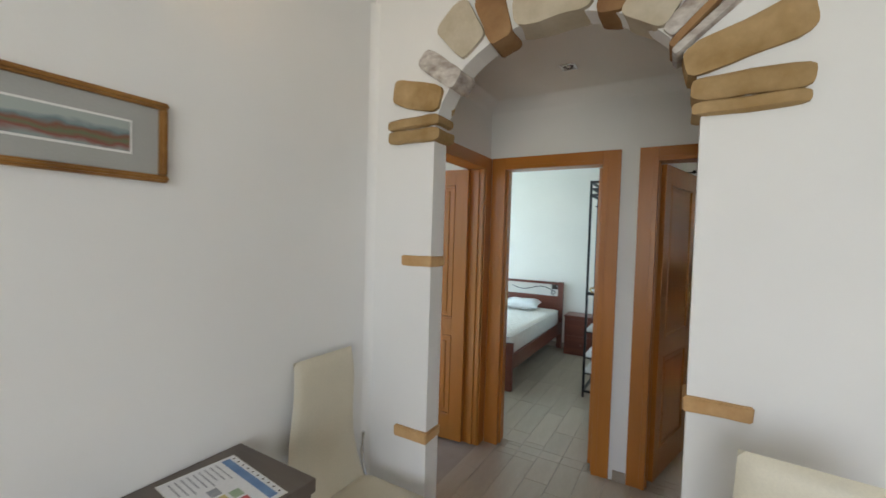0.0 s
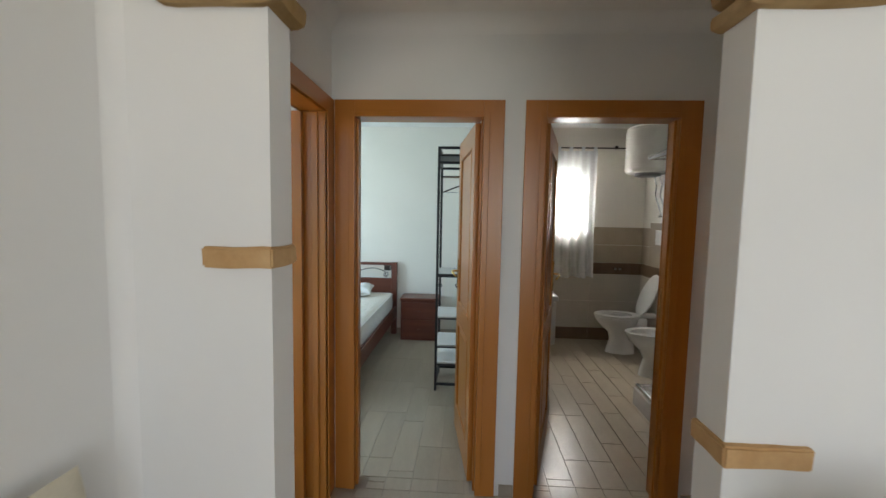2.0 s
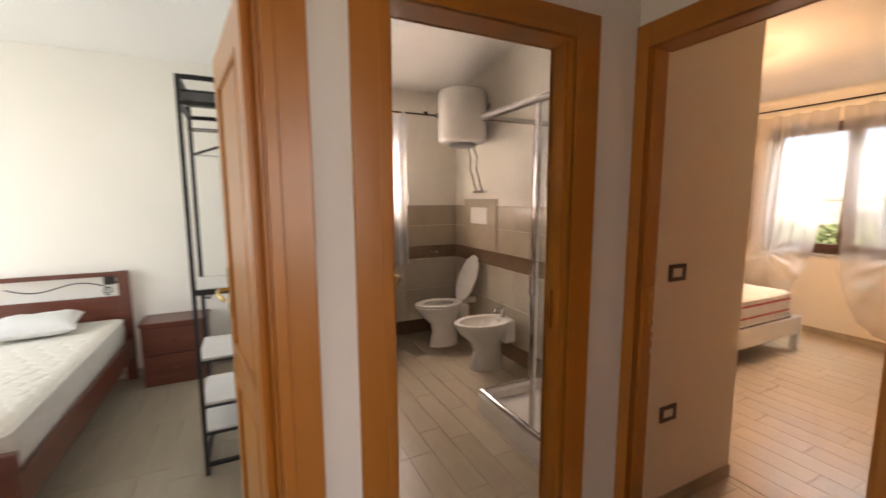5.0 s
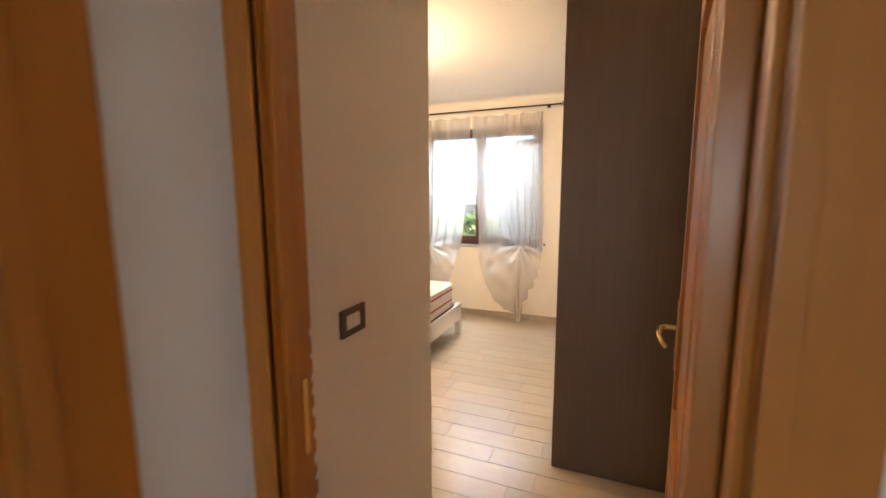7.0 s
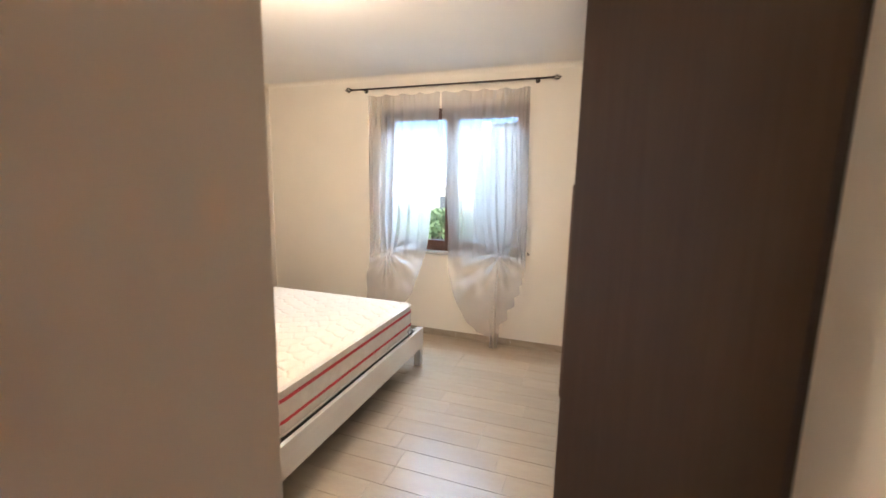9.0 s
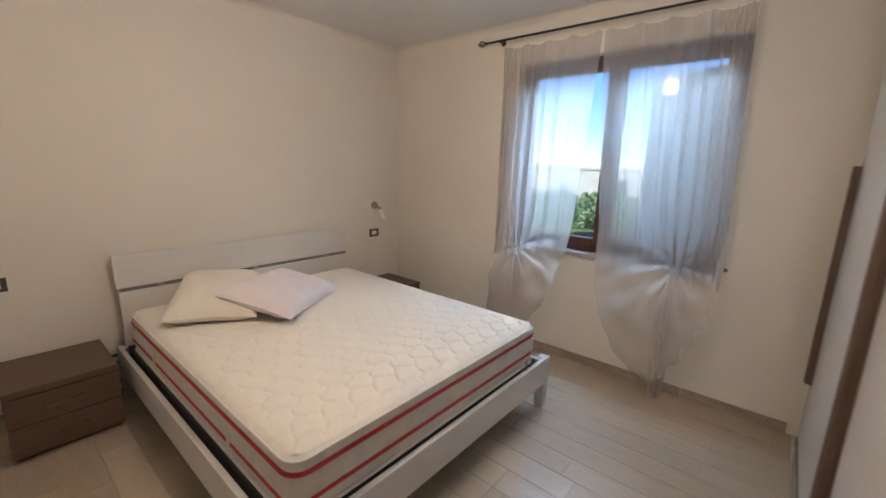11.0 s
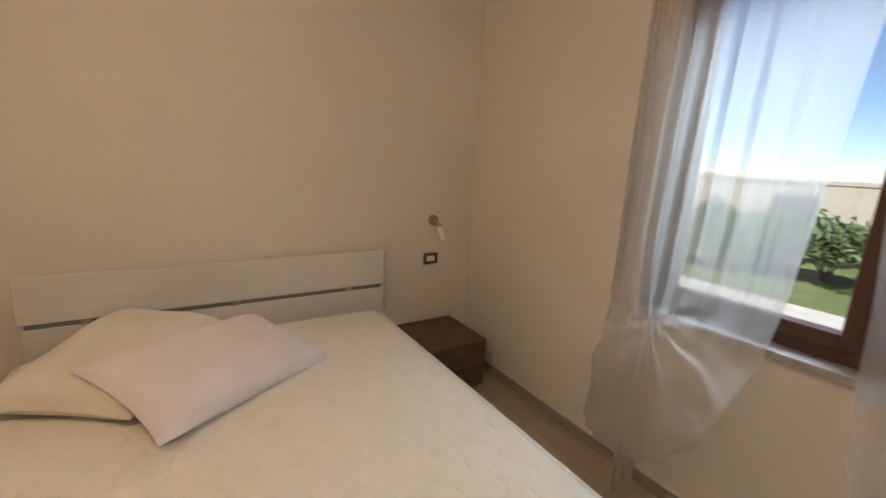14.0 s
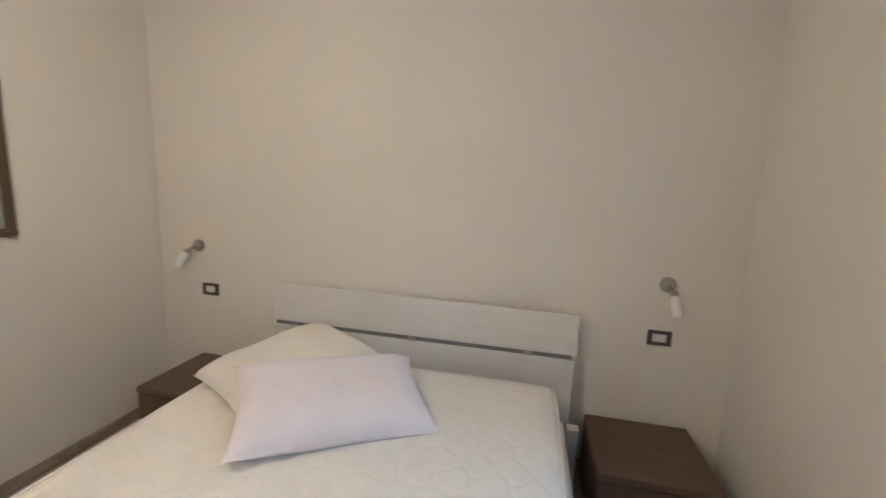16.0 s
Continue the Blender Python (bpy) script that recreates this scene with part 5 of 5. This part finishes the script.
tapf = thing("wall_tap", "small chrome stop tap on the tiled wall", "tap", m=pose(1.45, NORTH - 0.009, 0.95))
for tx in (-0.03, 0.03):
    part("valve", tube((tx, 0, 0), (tx, -0.045, 0), 0.013, None, 14), CHROME, tapf, smooth=True)
for tx in (-0.03, 0.03):
    part("tap_knob", tube((tx, -0.045, 0), (tx, -0.06, 0), 0.020, 0.016, 14), CHROME, tapf, smooth=True)

# ---- first bedroom, through the middle door ----


def wooden_bed():
    b = thing("wooden_bed", "dark cherry wood bed with an iron scroll headboard", "bed")
    x0, x1, y0, y1 = -3.05, -1.40, 4.03, 6.09
    for x, y, h in ((x1 - 0.075, y1 - 0.045, 0.96), (x0, y1 - 0.045, 0.96), (x1 - 0.075, y0, 0.50), (x0, y0, 0.50)):
        part("post", box(x, x + 0.075, y, y + 0.045, 0, h, 0.006), CHERRY, b)
    part("side_rail", box(x1 - 0.032, x1 - 0.006, y0 + 0.045, y1 - 0.045, 0.22, 0.38, 0.004), CHERRY, b)
    part("side_rail", box(x0 + 0.006, x0 + 0.032, y0 + 0.045, y1 - 0.045, 0.22, 0.38, 0.004), CHERRY, b)
    part("foot_panel", box(x0 + 0.075, x1 - 0.075, y0 + 0.01, y0 + 0.035, 0.2, 0.48, 0.004), CHERRY, b)
    part("headboard_rail", box(x0 + 0.075, x1 - 0.075, y1 - 0.04, y1 - 0.01, 0.92, 0.957, 0.006), CHERRY, b)
    part("headboard_panel", box(x0 + 0.075, x1 - 0.075, y1 - 0.038, y1 - 0.012, 0.40, 0.75, 0.006), CHERRY, b)
    part("base", box(x0 + 0.035, x1 - 0.035, y0 + 0.05, y1 - 0.05, 0.24, 0.33), SLATE_BASE, b)
    for s in (0, 1):
        pts = []
        for i in range(40):
            q = i / 39
            pts.append((x1 - 0.16 - 0.62 * q, y1 - 0.025, 0.835 + 0.035 * math.sin(math.pi * 2 * q) + 0.03 * q))
        spiral = [(x1 - 0.145 + (0.010 + 0.028 * k / 24) * math.cos(0.42 * k + 1.2), y1 - 0.025, 0.80 + (0.010 + 0.028 * k / 24) * math.sin(0.42 * k + 1.2)) for k in range(25)]
        m = Matrix.Identity(4) if s == 0 else Matrix.Translation((x0 + x1, 0, 0)) @ Matrix.Diagonal((-1, 1, 1, 1))
        bm = sweep(spiral, 0.005, 8)
        sweep(pts, 0.005, 8, bm)
        bm.transform(m)
        part("iron_scroll", bm, IRON, b, "black wrought-iron scroll", smooth=True)
    bm = box(x1 - 0.165, x1 - 0.095, y1 - 0.03, y1 - 0.02, 0.85, 0.91)
    part("iron_square", box(x1 - 0.158, x1 - 0.102, y1 - 0.032, y1 - 0.018, 0.857, 0.903, 0.0, 2, bm), IRON, b)
    mattress("mattress", "bare white mattress on the wooden bed", x0 + 0.04, x1 - 0.045, y0 + 0.06, y1 - 0.06, 0.332, 0.56, False)


wooden_bed()


def cherry_nightstand():
    n = thing("nightstand", "dark cherry wood nightstand with two drawers", "nightstand", m=pose(-1.07, NORTH - 0.01, 0))
    w, d, h = 0.49, 0.33, 0.545
    part("body", box(-w / 2 + 0.01, w / 2 - 0.01, -d + 0.02, 0, 0.0, h - 0.03, 0.004), CHERRY, n)
    part("top", box(-w / 2, w / 2, -d, 0, h - 0.03, h, 0.008), CHERRY, n)
    for z0, z1 in ((0.05, 0.265), (0.275, 0.49)):
        f = part("drawer", box(-w / 2 + 0.03, w / 2 - 0.03, -d + 0.004, -d + 0.02, z0, z1, 0.006), CHERRY, n)
        part("knob", lathe([(0.008, 0), (0.008, 0.012), (0.014, 0.018), (0.010, 0.026)], 16, None, Matrix.Translation((0, -d + 0.004, (z0 + z1) / 2)) @ Matrix.Rotation(radians(90), 4, "X")), CHERRY, f, smooth=True)


cherry_nightstand()


def clothes_rack():
    r = thing("clothes_rack", "black steel open wardrobe rack with pale shelves", "clothes rack")
    x0, x1, y0, y1 = -0.76, -0.30, 4.33, 4.78
    p = 0.022
    for x in (x0, x1 - p):
        for y in (y0, y1 - p):
            part("post", box(x, x + p, y, y + p, 0, 2.18, 0.002), BLACK_METAL, r)
    for z in (0.05, 2.03, 2.158):
        for y in (y0, y1 - p):
            part("cross_bar", box(x0 + p, x1 - p, y, y + p, z, z + p, 0.002), BLACK_METAL, r)
        for x in (x0, x1 - p):
            part("side_bar", box(x, x + p, y0 + p, y1 - p, z, z + p, 0.002), BLACK_METAL, r)
    for z in (0.24, 0.40, 0.66, 1.05):
        s = part("shelf", box(x0 + 0.002, x1 - 0.002, y0 + 0.023, y1 - 0.023, z + 0.004, z + 0.020, 0.002), BED_WHITE, r, "pale laminate shelf")
        for y in (y0, y1 - p):
            part("shelf_bar", box(x0 + p, x1 - p, y, y + p, z - (0.012 if z > 0.9 else 0.002), z + (0.018 if z > 0.9 else 0.008), 0.002), BLACK_METAL, s)
    part("hanging_rail", tube((x0 + p, (y0 + y1) / 2, 1.94), (x1 - p, (y0 + y1) / 2, 1.94), 0.011), CHROME, r)
    for z in (2.10,):
        part("top_shelf", box(x0 + 0.002, x1 - 0.002, y0 + 0.023, y1 - 0.023, z, z + 0.012, 0.002), BLACK_METAL, r)


clothes_rack()


def hanger(x, y, z, rz):
    h = thing("coat_hanger", "black plastic coat hanger on the rail", "coat hanger", m=pose(x, y, z, 0, 0, rz))
    part("hook", sweep([(0.0, 0, -0.05), (0, 0, 0.0), (0.016, 0, 0.018), (0.0, 0, 0.032), (-0.016, 0, 0.02)], 0.0025, 8), CHROME, h, smooth=True)
    part("arms", sweep([(-0.21, 0, -0.13), (-0.10, 0, -0.085), (0, 0, -0.05), (0.10, 0, -0.085), (0.21, 0, -0.13)], 0.007, 10), PLASTIC_DARK, h, smooth=True)
    part("bar", sweep([(-0.21, 0, -0.13), (0.21, 0, -0.13)], 0.003, 8), CHROME, h)


hanger(-0.52, 4.555, 1.925, 18)

for i, x in enumerate((-0.83, -0.60)):
    k = thing("coat_hook", "small round dark wall hook with a bright cap", "wall hook", "wall hooks", m=pose(x, NORTH, 0.665))
    part("rose", lathe([(0.030, 0), (0.030, 0.008), (0.016, 0.014)], 20, None, Matrix.Rotation(radians(90), 4, "X")), PLASTIC_DARK, k, smooth=True)
    part("cap", lathe([(0.008, 0.012), (0.020, 0.022), (0.020, 0.034), (0.008, 0.040)], 20, None, Matrix.Rotation(radians(90), 4, "X")), CHROME, k, smooth=True)

plate(pose(-1.53, NORTH, 0.885), 0.11, 0.075, 1)

# ---- hall ----
sp = thing("recessed_spotlight", "square chrome recessed ceiling spotlight, off", "spotlight", m=pose(-0.565, 2.52, HALL_CEIL))
part("bezel", join(box(-0.045, 0.045, -0.045, -0.030, -0.006, 0.0, 0.002, 2, box(-0.045, 0.045, 0.030, 0.045, -0.006, 0.0, 0.002)), box(-0.045, -0.030, -0.03, 0.03, -0.006, 0, 0.002, 2, box(0.030, 0.045, -0.03, 0.03, -0.006, 0, 0.002))), CHROME, sp)
part("reflector", lathe([(0.030, -0.002), (0.028, -0.0035), (0.012, -0.0015)], 24), PLASTIC_DARK, sp, smooth=True)
part("bulb", lathe([(0.012, -0.0015), (0.010, -0.006), (0.004, -0.008)], 16), FROSTED, sp, smooth=True)

# stones set round the arch


def stone(cx, cz, length, height, tilt, mat, seed, proud=0.030, y1=Y_ARCH1 + 0.008, taper=0.0):
    rnd = random.Random(seed)
    bm = box(-length / 2, length / 2, Y_ARCH0 - proud, y1, -height / 2, height / 2)
    bmesh.ops.subdivide_edges(bm, edges=list(bm.edges), cuts=5, use_grid_fill=True)
    off = Vector((seed * 3.1, 0, 0))
    for v in bm.verts:
        k = 1 + taper * v.co.x / length
        v.co.z *= k
        ax, az = abs(v.co.x) / (length / 2), abs(v.co.z) / (height / 2)
        r = max(0, ax - 0.78) * max(0, az - 0.6) * 1.4
        v.co.x *= 1 - r
        v.co.z *= 1 - r * 0.9
        if v.co.y < Y_ARCH0:
            e = max(ax, az)
            if e > 0.97:
                v.co.y += 0.010
        n = Vector((noise.noise(v.co * 9 + off), noise.noise(v.co * 9 + off + Vector((5, 5, 5))), noise.noise(v.co * 9 + off + Vector((9, 1, 4)))))
        v.co += n * min(0.010, height * 0.10)
    bm.transform(Matrix.Translation((cx, 0, cz)) @ Matrix.Rotation(radians(-tilt), 4, "Y"))
    s = part("arch_stone", bm, mat, None, smooth=True)
    return s


def arch_stones():
    rows = [(-1.052, 2.052, 0.285, 0.060, 0, STONE, 0, "thin flat ochre stone set in the wall beside the arch"),
            (-1.055, 2.113, 0.285, 0.050, 2, STONE, 0, "thin flat ochre stone set in the wall beside the arch"),
            (-1.035, 2.236, 0.270, 0.118, -14, STONE, 0.1, "thick ochre stone block set round the arch"),
            (-0.918, 2.340, 0.235, 0.095, -37, STONE_MARBLE, 0, "grey and white veined stone set round the arch"),
            (-0.815, 2.485, 0.215, 0.165, -52, STONE_PALE, -0.35, "rounded pale ochre stone set round the arch"),
            (-0.662, 2.510, 0.235, 0.115, -72, STONE_BROWN, -0.15, "brown stone block set round the arch"),
            (-0.425, 2.505, 0.315, 0.130, 2, STONE_PALE, 0, "long pale keystone set over the arch"),
            (-0.205, 2.470, 0.100, 0.125, -8, STONE_BROWN, 0, "small brown stone block over the arch"),
            (-0.070, 2.415, 0.165, 0.140, -34, STONE_PALE, 0, "pale stone block set round the arch"),
            (0.068, 2.392, 0.270, 0.062, 46, STONE_MARBLE, 0, "thin grey and pink veined stone set round the arch"),
            (0.088, 2.352, 0.290, 0.032, 45, STONE_BROWN, 0, "thin brown stone set round the arch"),
            (0.110, 2.322, 0.300, 0.034, 40, STONE_MARBLE, 0, "thin white veined stone set round the arch"),
            (0.192, 2.232, 0.345, 0.120, 18, STONE, 0.1, "long thick ochre stone slab set round the arch"),
            (0.205, 2.095, 0.310, 0.074, 1, STONE, 0, "long ochre stone slab set in the wall beside the arch"),
            (0.205, 2.030, 0.300, 0.046, 1, STONE, 0, "thin long ochre stone set in the wall beside the arch")]
    for i, (cx, cz, le, he, tilt, mat, taper, label) in enumerate(rows):
        tagged(stone(cx, cz, le, he, tilt, mat, i + 1, 0.030, Y_ARCH1 + 0.008, taper), label, "stone", "stones round the archway")


arch_stones()


def strip_brick(x0, x1, z0, z1, seed):
    bm = box(x0, x1, Y_ARCH0 - 0.020, Y_ARCH1 + 0.004, z0, z1)
    bmesh.ops.subdivide_edges(bm, edges=list(bm.edges), cuts=4, use_grid_fill=True)
    bmesh.ops.bevel(bm, geom=[e for e in bm.edges if e.calc_face_angle(0) > 1], offset=0.005, segments=2, affect="EDGES")
    for v in bm.verts:
        v.co += Vector((noise.noise(v.co * 12 + Vector((seed, 0, 0))), noise.noise(v.co * 12 + Vector((0, seed, 0))), noise.noise(v.co * 12 + Vector((0, 0, seed))))) * 0.004
    return tagged(part("brick_strip", bm, BRICK, smooth=True), "flat orange terracotta strip set across the wall corner", "brick", "brick strips on the arch piers")


PIER_L, PIER_R = AX0 + 0.012, AX1 - 0.012
strip_brick(-1.100, PIER_L, 1.448, 1.495, 1)
strip_brick(-1.120, PIER_L, 0.622, 0.672, 2)
strip_brick(PIER_R, 0.262, 1.035, 1.085, 3)

# ---- living room corner ----
picture("wall_picture", pose(-1.31, 0.33, 1.843), 0.80, 0.235, 0.022, GILT, (0.61, 0.082), "long gilt-framed autumn landscape print with a grey mount")


def table():
    t = thing("table", "small grey-brown laminate table against the wall", "table")
    x0, x1, y0, y1, h = -1.305, -0.915, 0.25, 0.985, 0.82
    part("tabletop", box(x0, x1, y0, y1, h - 0.045, h, 0.004), TABLE, t)
    for x in (x0 + 0.01, x1 - 0.06):
        for y in (y0 + 0.01, y1 - 0.06):
            part("leg", box(x, x + 0.05, y, y + 0.05, 0, h - 0.046, 0.003), TABLE, t)
    part("apron", box(x0 + 0.06, x1 - 0.06, y1 - 0.035, y1 - 0.018, h - 0.12, h - 0.046, 0.002), TABLE, t)


table()


def leaflet():
    p = thing("leaflet", "printed leaflet in a punched plastic sleeve on the table", "leaflet", m=pose(-1.10, 0.79, 0.8205, 0, 0, -6))
    w, d = 0.31, 0.225
    part("sleeve", box(-w / 2 - 0.006, w / 2 + 0.006, -d / 2 - 0.004, d / 2 + 0.004, 0, 0.0012, 0.0004, 1), PLASTIC_WHITE, p)
    part("sheet", box(-w / 2, w / 2, -d / 2, d / 2, 0.0013, 0.0020), PAPER, p)
    part("blue_band", box(-w / 2 + 0.01, w / 2 - 0.01, d / 2 - 0.045, d / 2 - 0.018, 0.0021, 0.0023), INK_BLUE, p)
    for i, (u, v, mat) in enumerate(((0.05, 0.02, INK_GREEN), (0.10, 0.02, INK_RED), (0.0, -0.02, INK_GREY), (0.05, -0.02, INK_YELLOW), (0.10, -0.02, INK_RED), (0.05, -0.06, INK_GREEN))):
        part("printed_box", box(u - 0.02, u + 0.02, v - 0.015, v + 0.015, 0.0021, 0.0023), mat, p)
    for i in range(9):
        part("text_line", box(-0.14, -0.03 - 0.012 * (i % 3), 0.045 - i * 0.017, 0.049 - i * 0.017, 0.0021, 0.0022), INK_GREY, p)
    for i in range(10):
        part("punched_hole", tube((-w / 2 + 0.02 + i * 0.03, d / 2 - 0.008, 0.0021), (-w / 2 + 0.02 + i * 0.03, d / 2 - 0.008, 0.0023), 0.004, None, 10), PLASTIC_DARK, p)


leaflet()


def dining_chair(name, label, m):
    """Seat front towards local -y... back panel at +y. High curved faux-leather back."""
    c = thing(name, label, "chair", m=m)

    def back(s):
        def fn(u, v):
            z = 0.44 + 0.63 * v
            w = 0.205 - 0.035 * v ** 0.7
            x = (u - 0.5) * 2 * w * (1 - 0.04 * v)
            lean = 0.05 * math.sin(1.6 * math.pi * v) * 0.6 + 0.10 * v
            e = (1 - abs(2 * u - 1) ** 8) * (1 - abs(2 * v - 1) ** 14)
            return (x, 0.20 + lean + s * 0.014 * e ** 0.5, z)
        return fn
    bm = grid(back(-1), 20, 36)
    grid(back(1), 20, 36, bm)
    bmesh.ops.remove_doubles(bm, verts=bm.verts, dist=0.0005)
    part("backrest", bm, LEATHER, c, smooth=True)
    outs = [(rr(-0.215 + i, 0.215 - i, -0.22 + i, 0.215 - i, 0.05), z) for z, i in ((0.415, 0.015), (0.425, 0.0), (0.46, 0.0), (0.475, 0.015), (0.48, 0.04))]
    part("seat", loft(outs), LEATHER, c, smooth=True)
    for sx in (-1, 1):
        part("back_tube", sweep([(sx * 0.212, 0.17, 0.40), (sx * 0.212, 0.215, 0.46), (sx * 0.212, 0.235, 0.56), (sx * 0.208, 0.225, 0.66)], 0.009), CHROME, c, "chrome tube", smooth=True)
        for sy in (-1, 1):
            part("leg", tube((sx * 0.19, sy * 0.18, 0.416), (sx * 0.205, sy * 0.21, 0.0), 0.012), CHROME, c, "chrome leg", smooth=True)


dining_chair("dining_chair", "high-backed cream faux-leather chair with chrome tubes", pose(-0.985, 1.335, 0, 0, 0, 90))
dining_chair("dining_chair", "cream faux-leather chair standing by the arch pier", pose(0.325, 1.08, 0, 0, 0, -6))


def wall_sconce():
    s = thing("wall_sconce", "small lit wall lamp high on the living room wall", "wall lamp", m=pose(-1.31, 0.60, 2.40))
    part("bracket", box(0, 0.02, -0.05, 0.05, -0.05, 0.05, 0.006), BRASS, s)
    part("shade", lathe([(0.04, -0.06), (0.065, 0.0), (0.07, 0.05), (0.06, 0.052)], 24, None, Matrix.Translation((0.09, 0, -0.02))), FROSTED, s, "opal glass cup", smooth=True)


wall_sconce()
pillow("pillow", "white pillow lying on the wooden bed", pose(-1.90, 5.72, 0.645, 4, 0, 8), 0.50, 0.40, 0.14, MAT_WHITE, 17)

# ---- outdoors ----
GZ = -0.9
tagged(part("ground", grid(lambda u, v: ((u - 0.5) * 1600, (v - 0.5) * 1600, GZ), 40, 40), GRASS), "green grass round the house reaching the horizon", "ground", kind="structure")


def low_building(x, y0, y1, h, label):
    b = thing("low_building", label, "building", m=pose(x, 0, GZ))
    part("wall", box(0, 6, y0, y1, 0, h, 0.0), FACADE, b)
    part("roof", box(-0.03, 6.03, y0 - 0.03, y1 + 0.03, h, h + 0.18, 0.02), FACADE, b)
    n = int((y1 - y0) / 5)
    for i in range(n):
        y = y0 + 2.2 + i * 5
        d = part("window", box(-0.04, 0.02, y, y + 1.4, 0.9, 1.9, 0.01), FACADE_DARK, b)
        part("window_frame", box(-0.07, -0.04, y - 0.06, y + 1.46, 0.82, 0.9), FACADE, d)
    return b


low_building(24, 2, 15, 2.35, "low cream rendered building with dark windows beyond the garden")
low_building(27, 16, 34, 2.5, "long low cream building with a flat roof")


def shrub(x, y, r, h, seed):
    s = thing("shrub", "leafy green garden shrub", "shrub", "garden shrubs", m=pose(x, y, GZ))
    rnd = random.Random(seed)
    bm = None
    for k in range(5):
        a = rnd.uniform(0, 6.28)
        bm = tube((0, 0, 0), (r * 0.5 * math.cos(a), r * 0.5 * math.sin(a), h * 0.7), 0.03, 0.01, 6, bm)
    part("stem", bm, DARK_FRAME, s)
    verts, faces = [], []
    for _ in range(1500):
        a, q = rnd.uniform(0, 6.28), rnd.random() ** 0.4
        el = math.acos(rnd.uniform(-0.5, 1))
        lump = 0.75 + 0.35 * noise.noise((math.cos(a) * 1.7 + seed, math.sin(a) * 1.7, el * 1.7))
        p = Vector((math.cos(a) * math.sin(el) * r * q * lump, math.sin(a) * math.sin(el) * r * q * lump, h * 0.55 + math.cos(el) * h * 0.5 * q * lump))
        u = Vector((rnd.uniform(-1, 1), rnd.uniform(-1, 1), rnd.uniform(-1, 1))).normalized()
        w = u.orthogonal().normalized()
        le = rnd.uniform(0.06, 0.13)
        i = len(verts)
        verts += [p - u * le, p + w * le * 0.45, p + u * le, p - w * le * 0.45]
        faces.append((i, i + 1, i + 2, i + 3))
    me = bpy.data.meshes.new("crown")
    me.from_pydata(verts, [], faces)
    me.materials.append(LEAF)
    c = new("crown", me)
    c.parent = s


tagged(part("pavement", box(8.2, 13.6, -14, 30, GZ - 0.1, GZ + 0.04, 0.02), PALE_PAVING), "pale concrete paving between the house and the garden", "pavement", kind="structure")
rg = random.Random(5)
for i in range(26):
    shrub(16.4 + rg.uniform(-0.8, 4.0), 2.0 + i * 0.55 + rg.uniform(-0.5, 0.5), rg.uniform(0.9, 1.5), rg.uniform(1.2, 1.9), i)

# ---- floor tiles ----
TW, TL = 0.155, 0.615
tile_me = finish(box(0.0012, TW - 0.0012, 0.0012, TL - 0.0012, -0.008, 0.0, 0.0010, 1), "floor_tile", TILE)


def lay(x0, x1, y0, y1, ox, seed):
    """Staggered rows of long tiles, cut at the walls; whole tiles share one mesh."""
    rnd = random.Random(seed)
    floor = bpy.data.objects["floor"]
    k = math.floor((x0 - ox) / TW)
    while ox + k * TW < x1:
        xa, xb = max(x0, ox + k * TW), min(x1, ox + (k + 1) * TW)
        y = y0 - rnd.choice((0.12, 0.27, 0.42, 0.55, 0.34))
        while y < y1:
            ya, yb = max(y0, y), min(y1, y + TL)
            if xb - xa > 0.01 and yb - ya > 0.01:
                whole = xb - xa > TW - 1e-4 and yb - ya > TL - 1e-4
                me = tile_me if whole else finish(box(0.0012, xb - xa - 0.0012, 0.0012, yb - ya - 0.0012, -0.008, 0.0, 0.0010, 1), "cut_tile", TILE)
                o = new("tile", me)
                o.parent = floor
                o.location = (xa, ya, 0)
            y += TL
        k += 1


lay(1.88, EAST, 2.0, NORTH, 4.369, 21)
lay(HALL_E, 1.88, 2.0, 3.045, 1.83, 22)
lay(-1.24, HALL_E, Y_ARCH1, Y_D0, -1.10, 23)
lay(-1.05, -0.45, Y_D0, Y_D1, -1.10, 24)
lay(-0.08, 0.58, Y_D0, Y_D1, 0.172, 25)
lay(-0.17, BW, Y_D1, NORTH, 0.172, 26)
lay(-2.6, -0.27, Y_D1, NORTH, -1.10, 27)
lay(AX0, AX1, Y_ARCH0 - 0.6, Y_ARCH1, -1.10, 28)
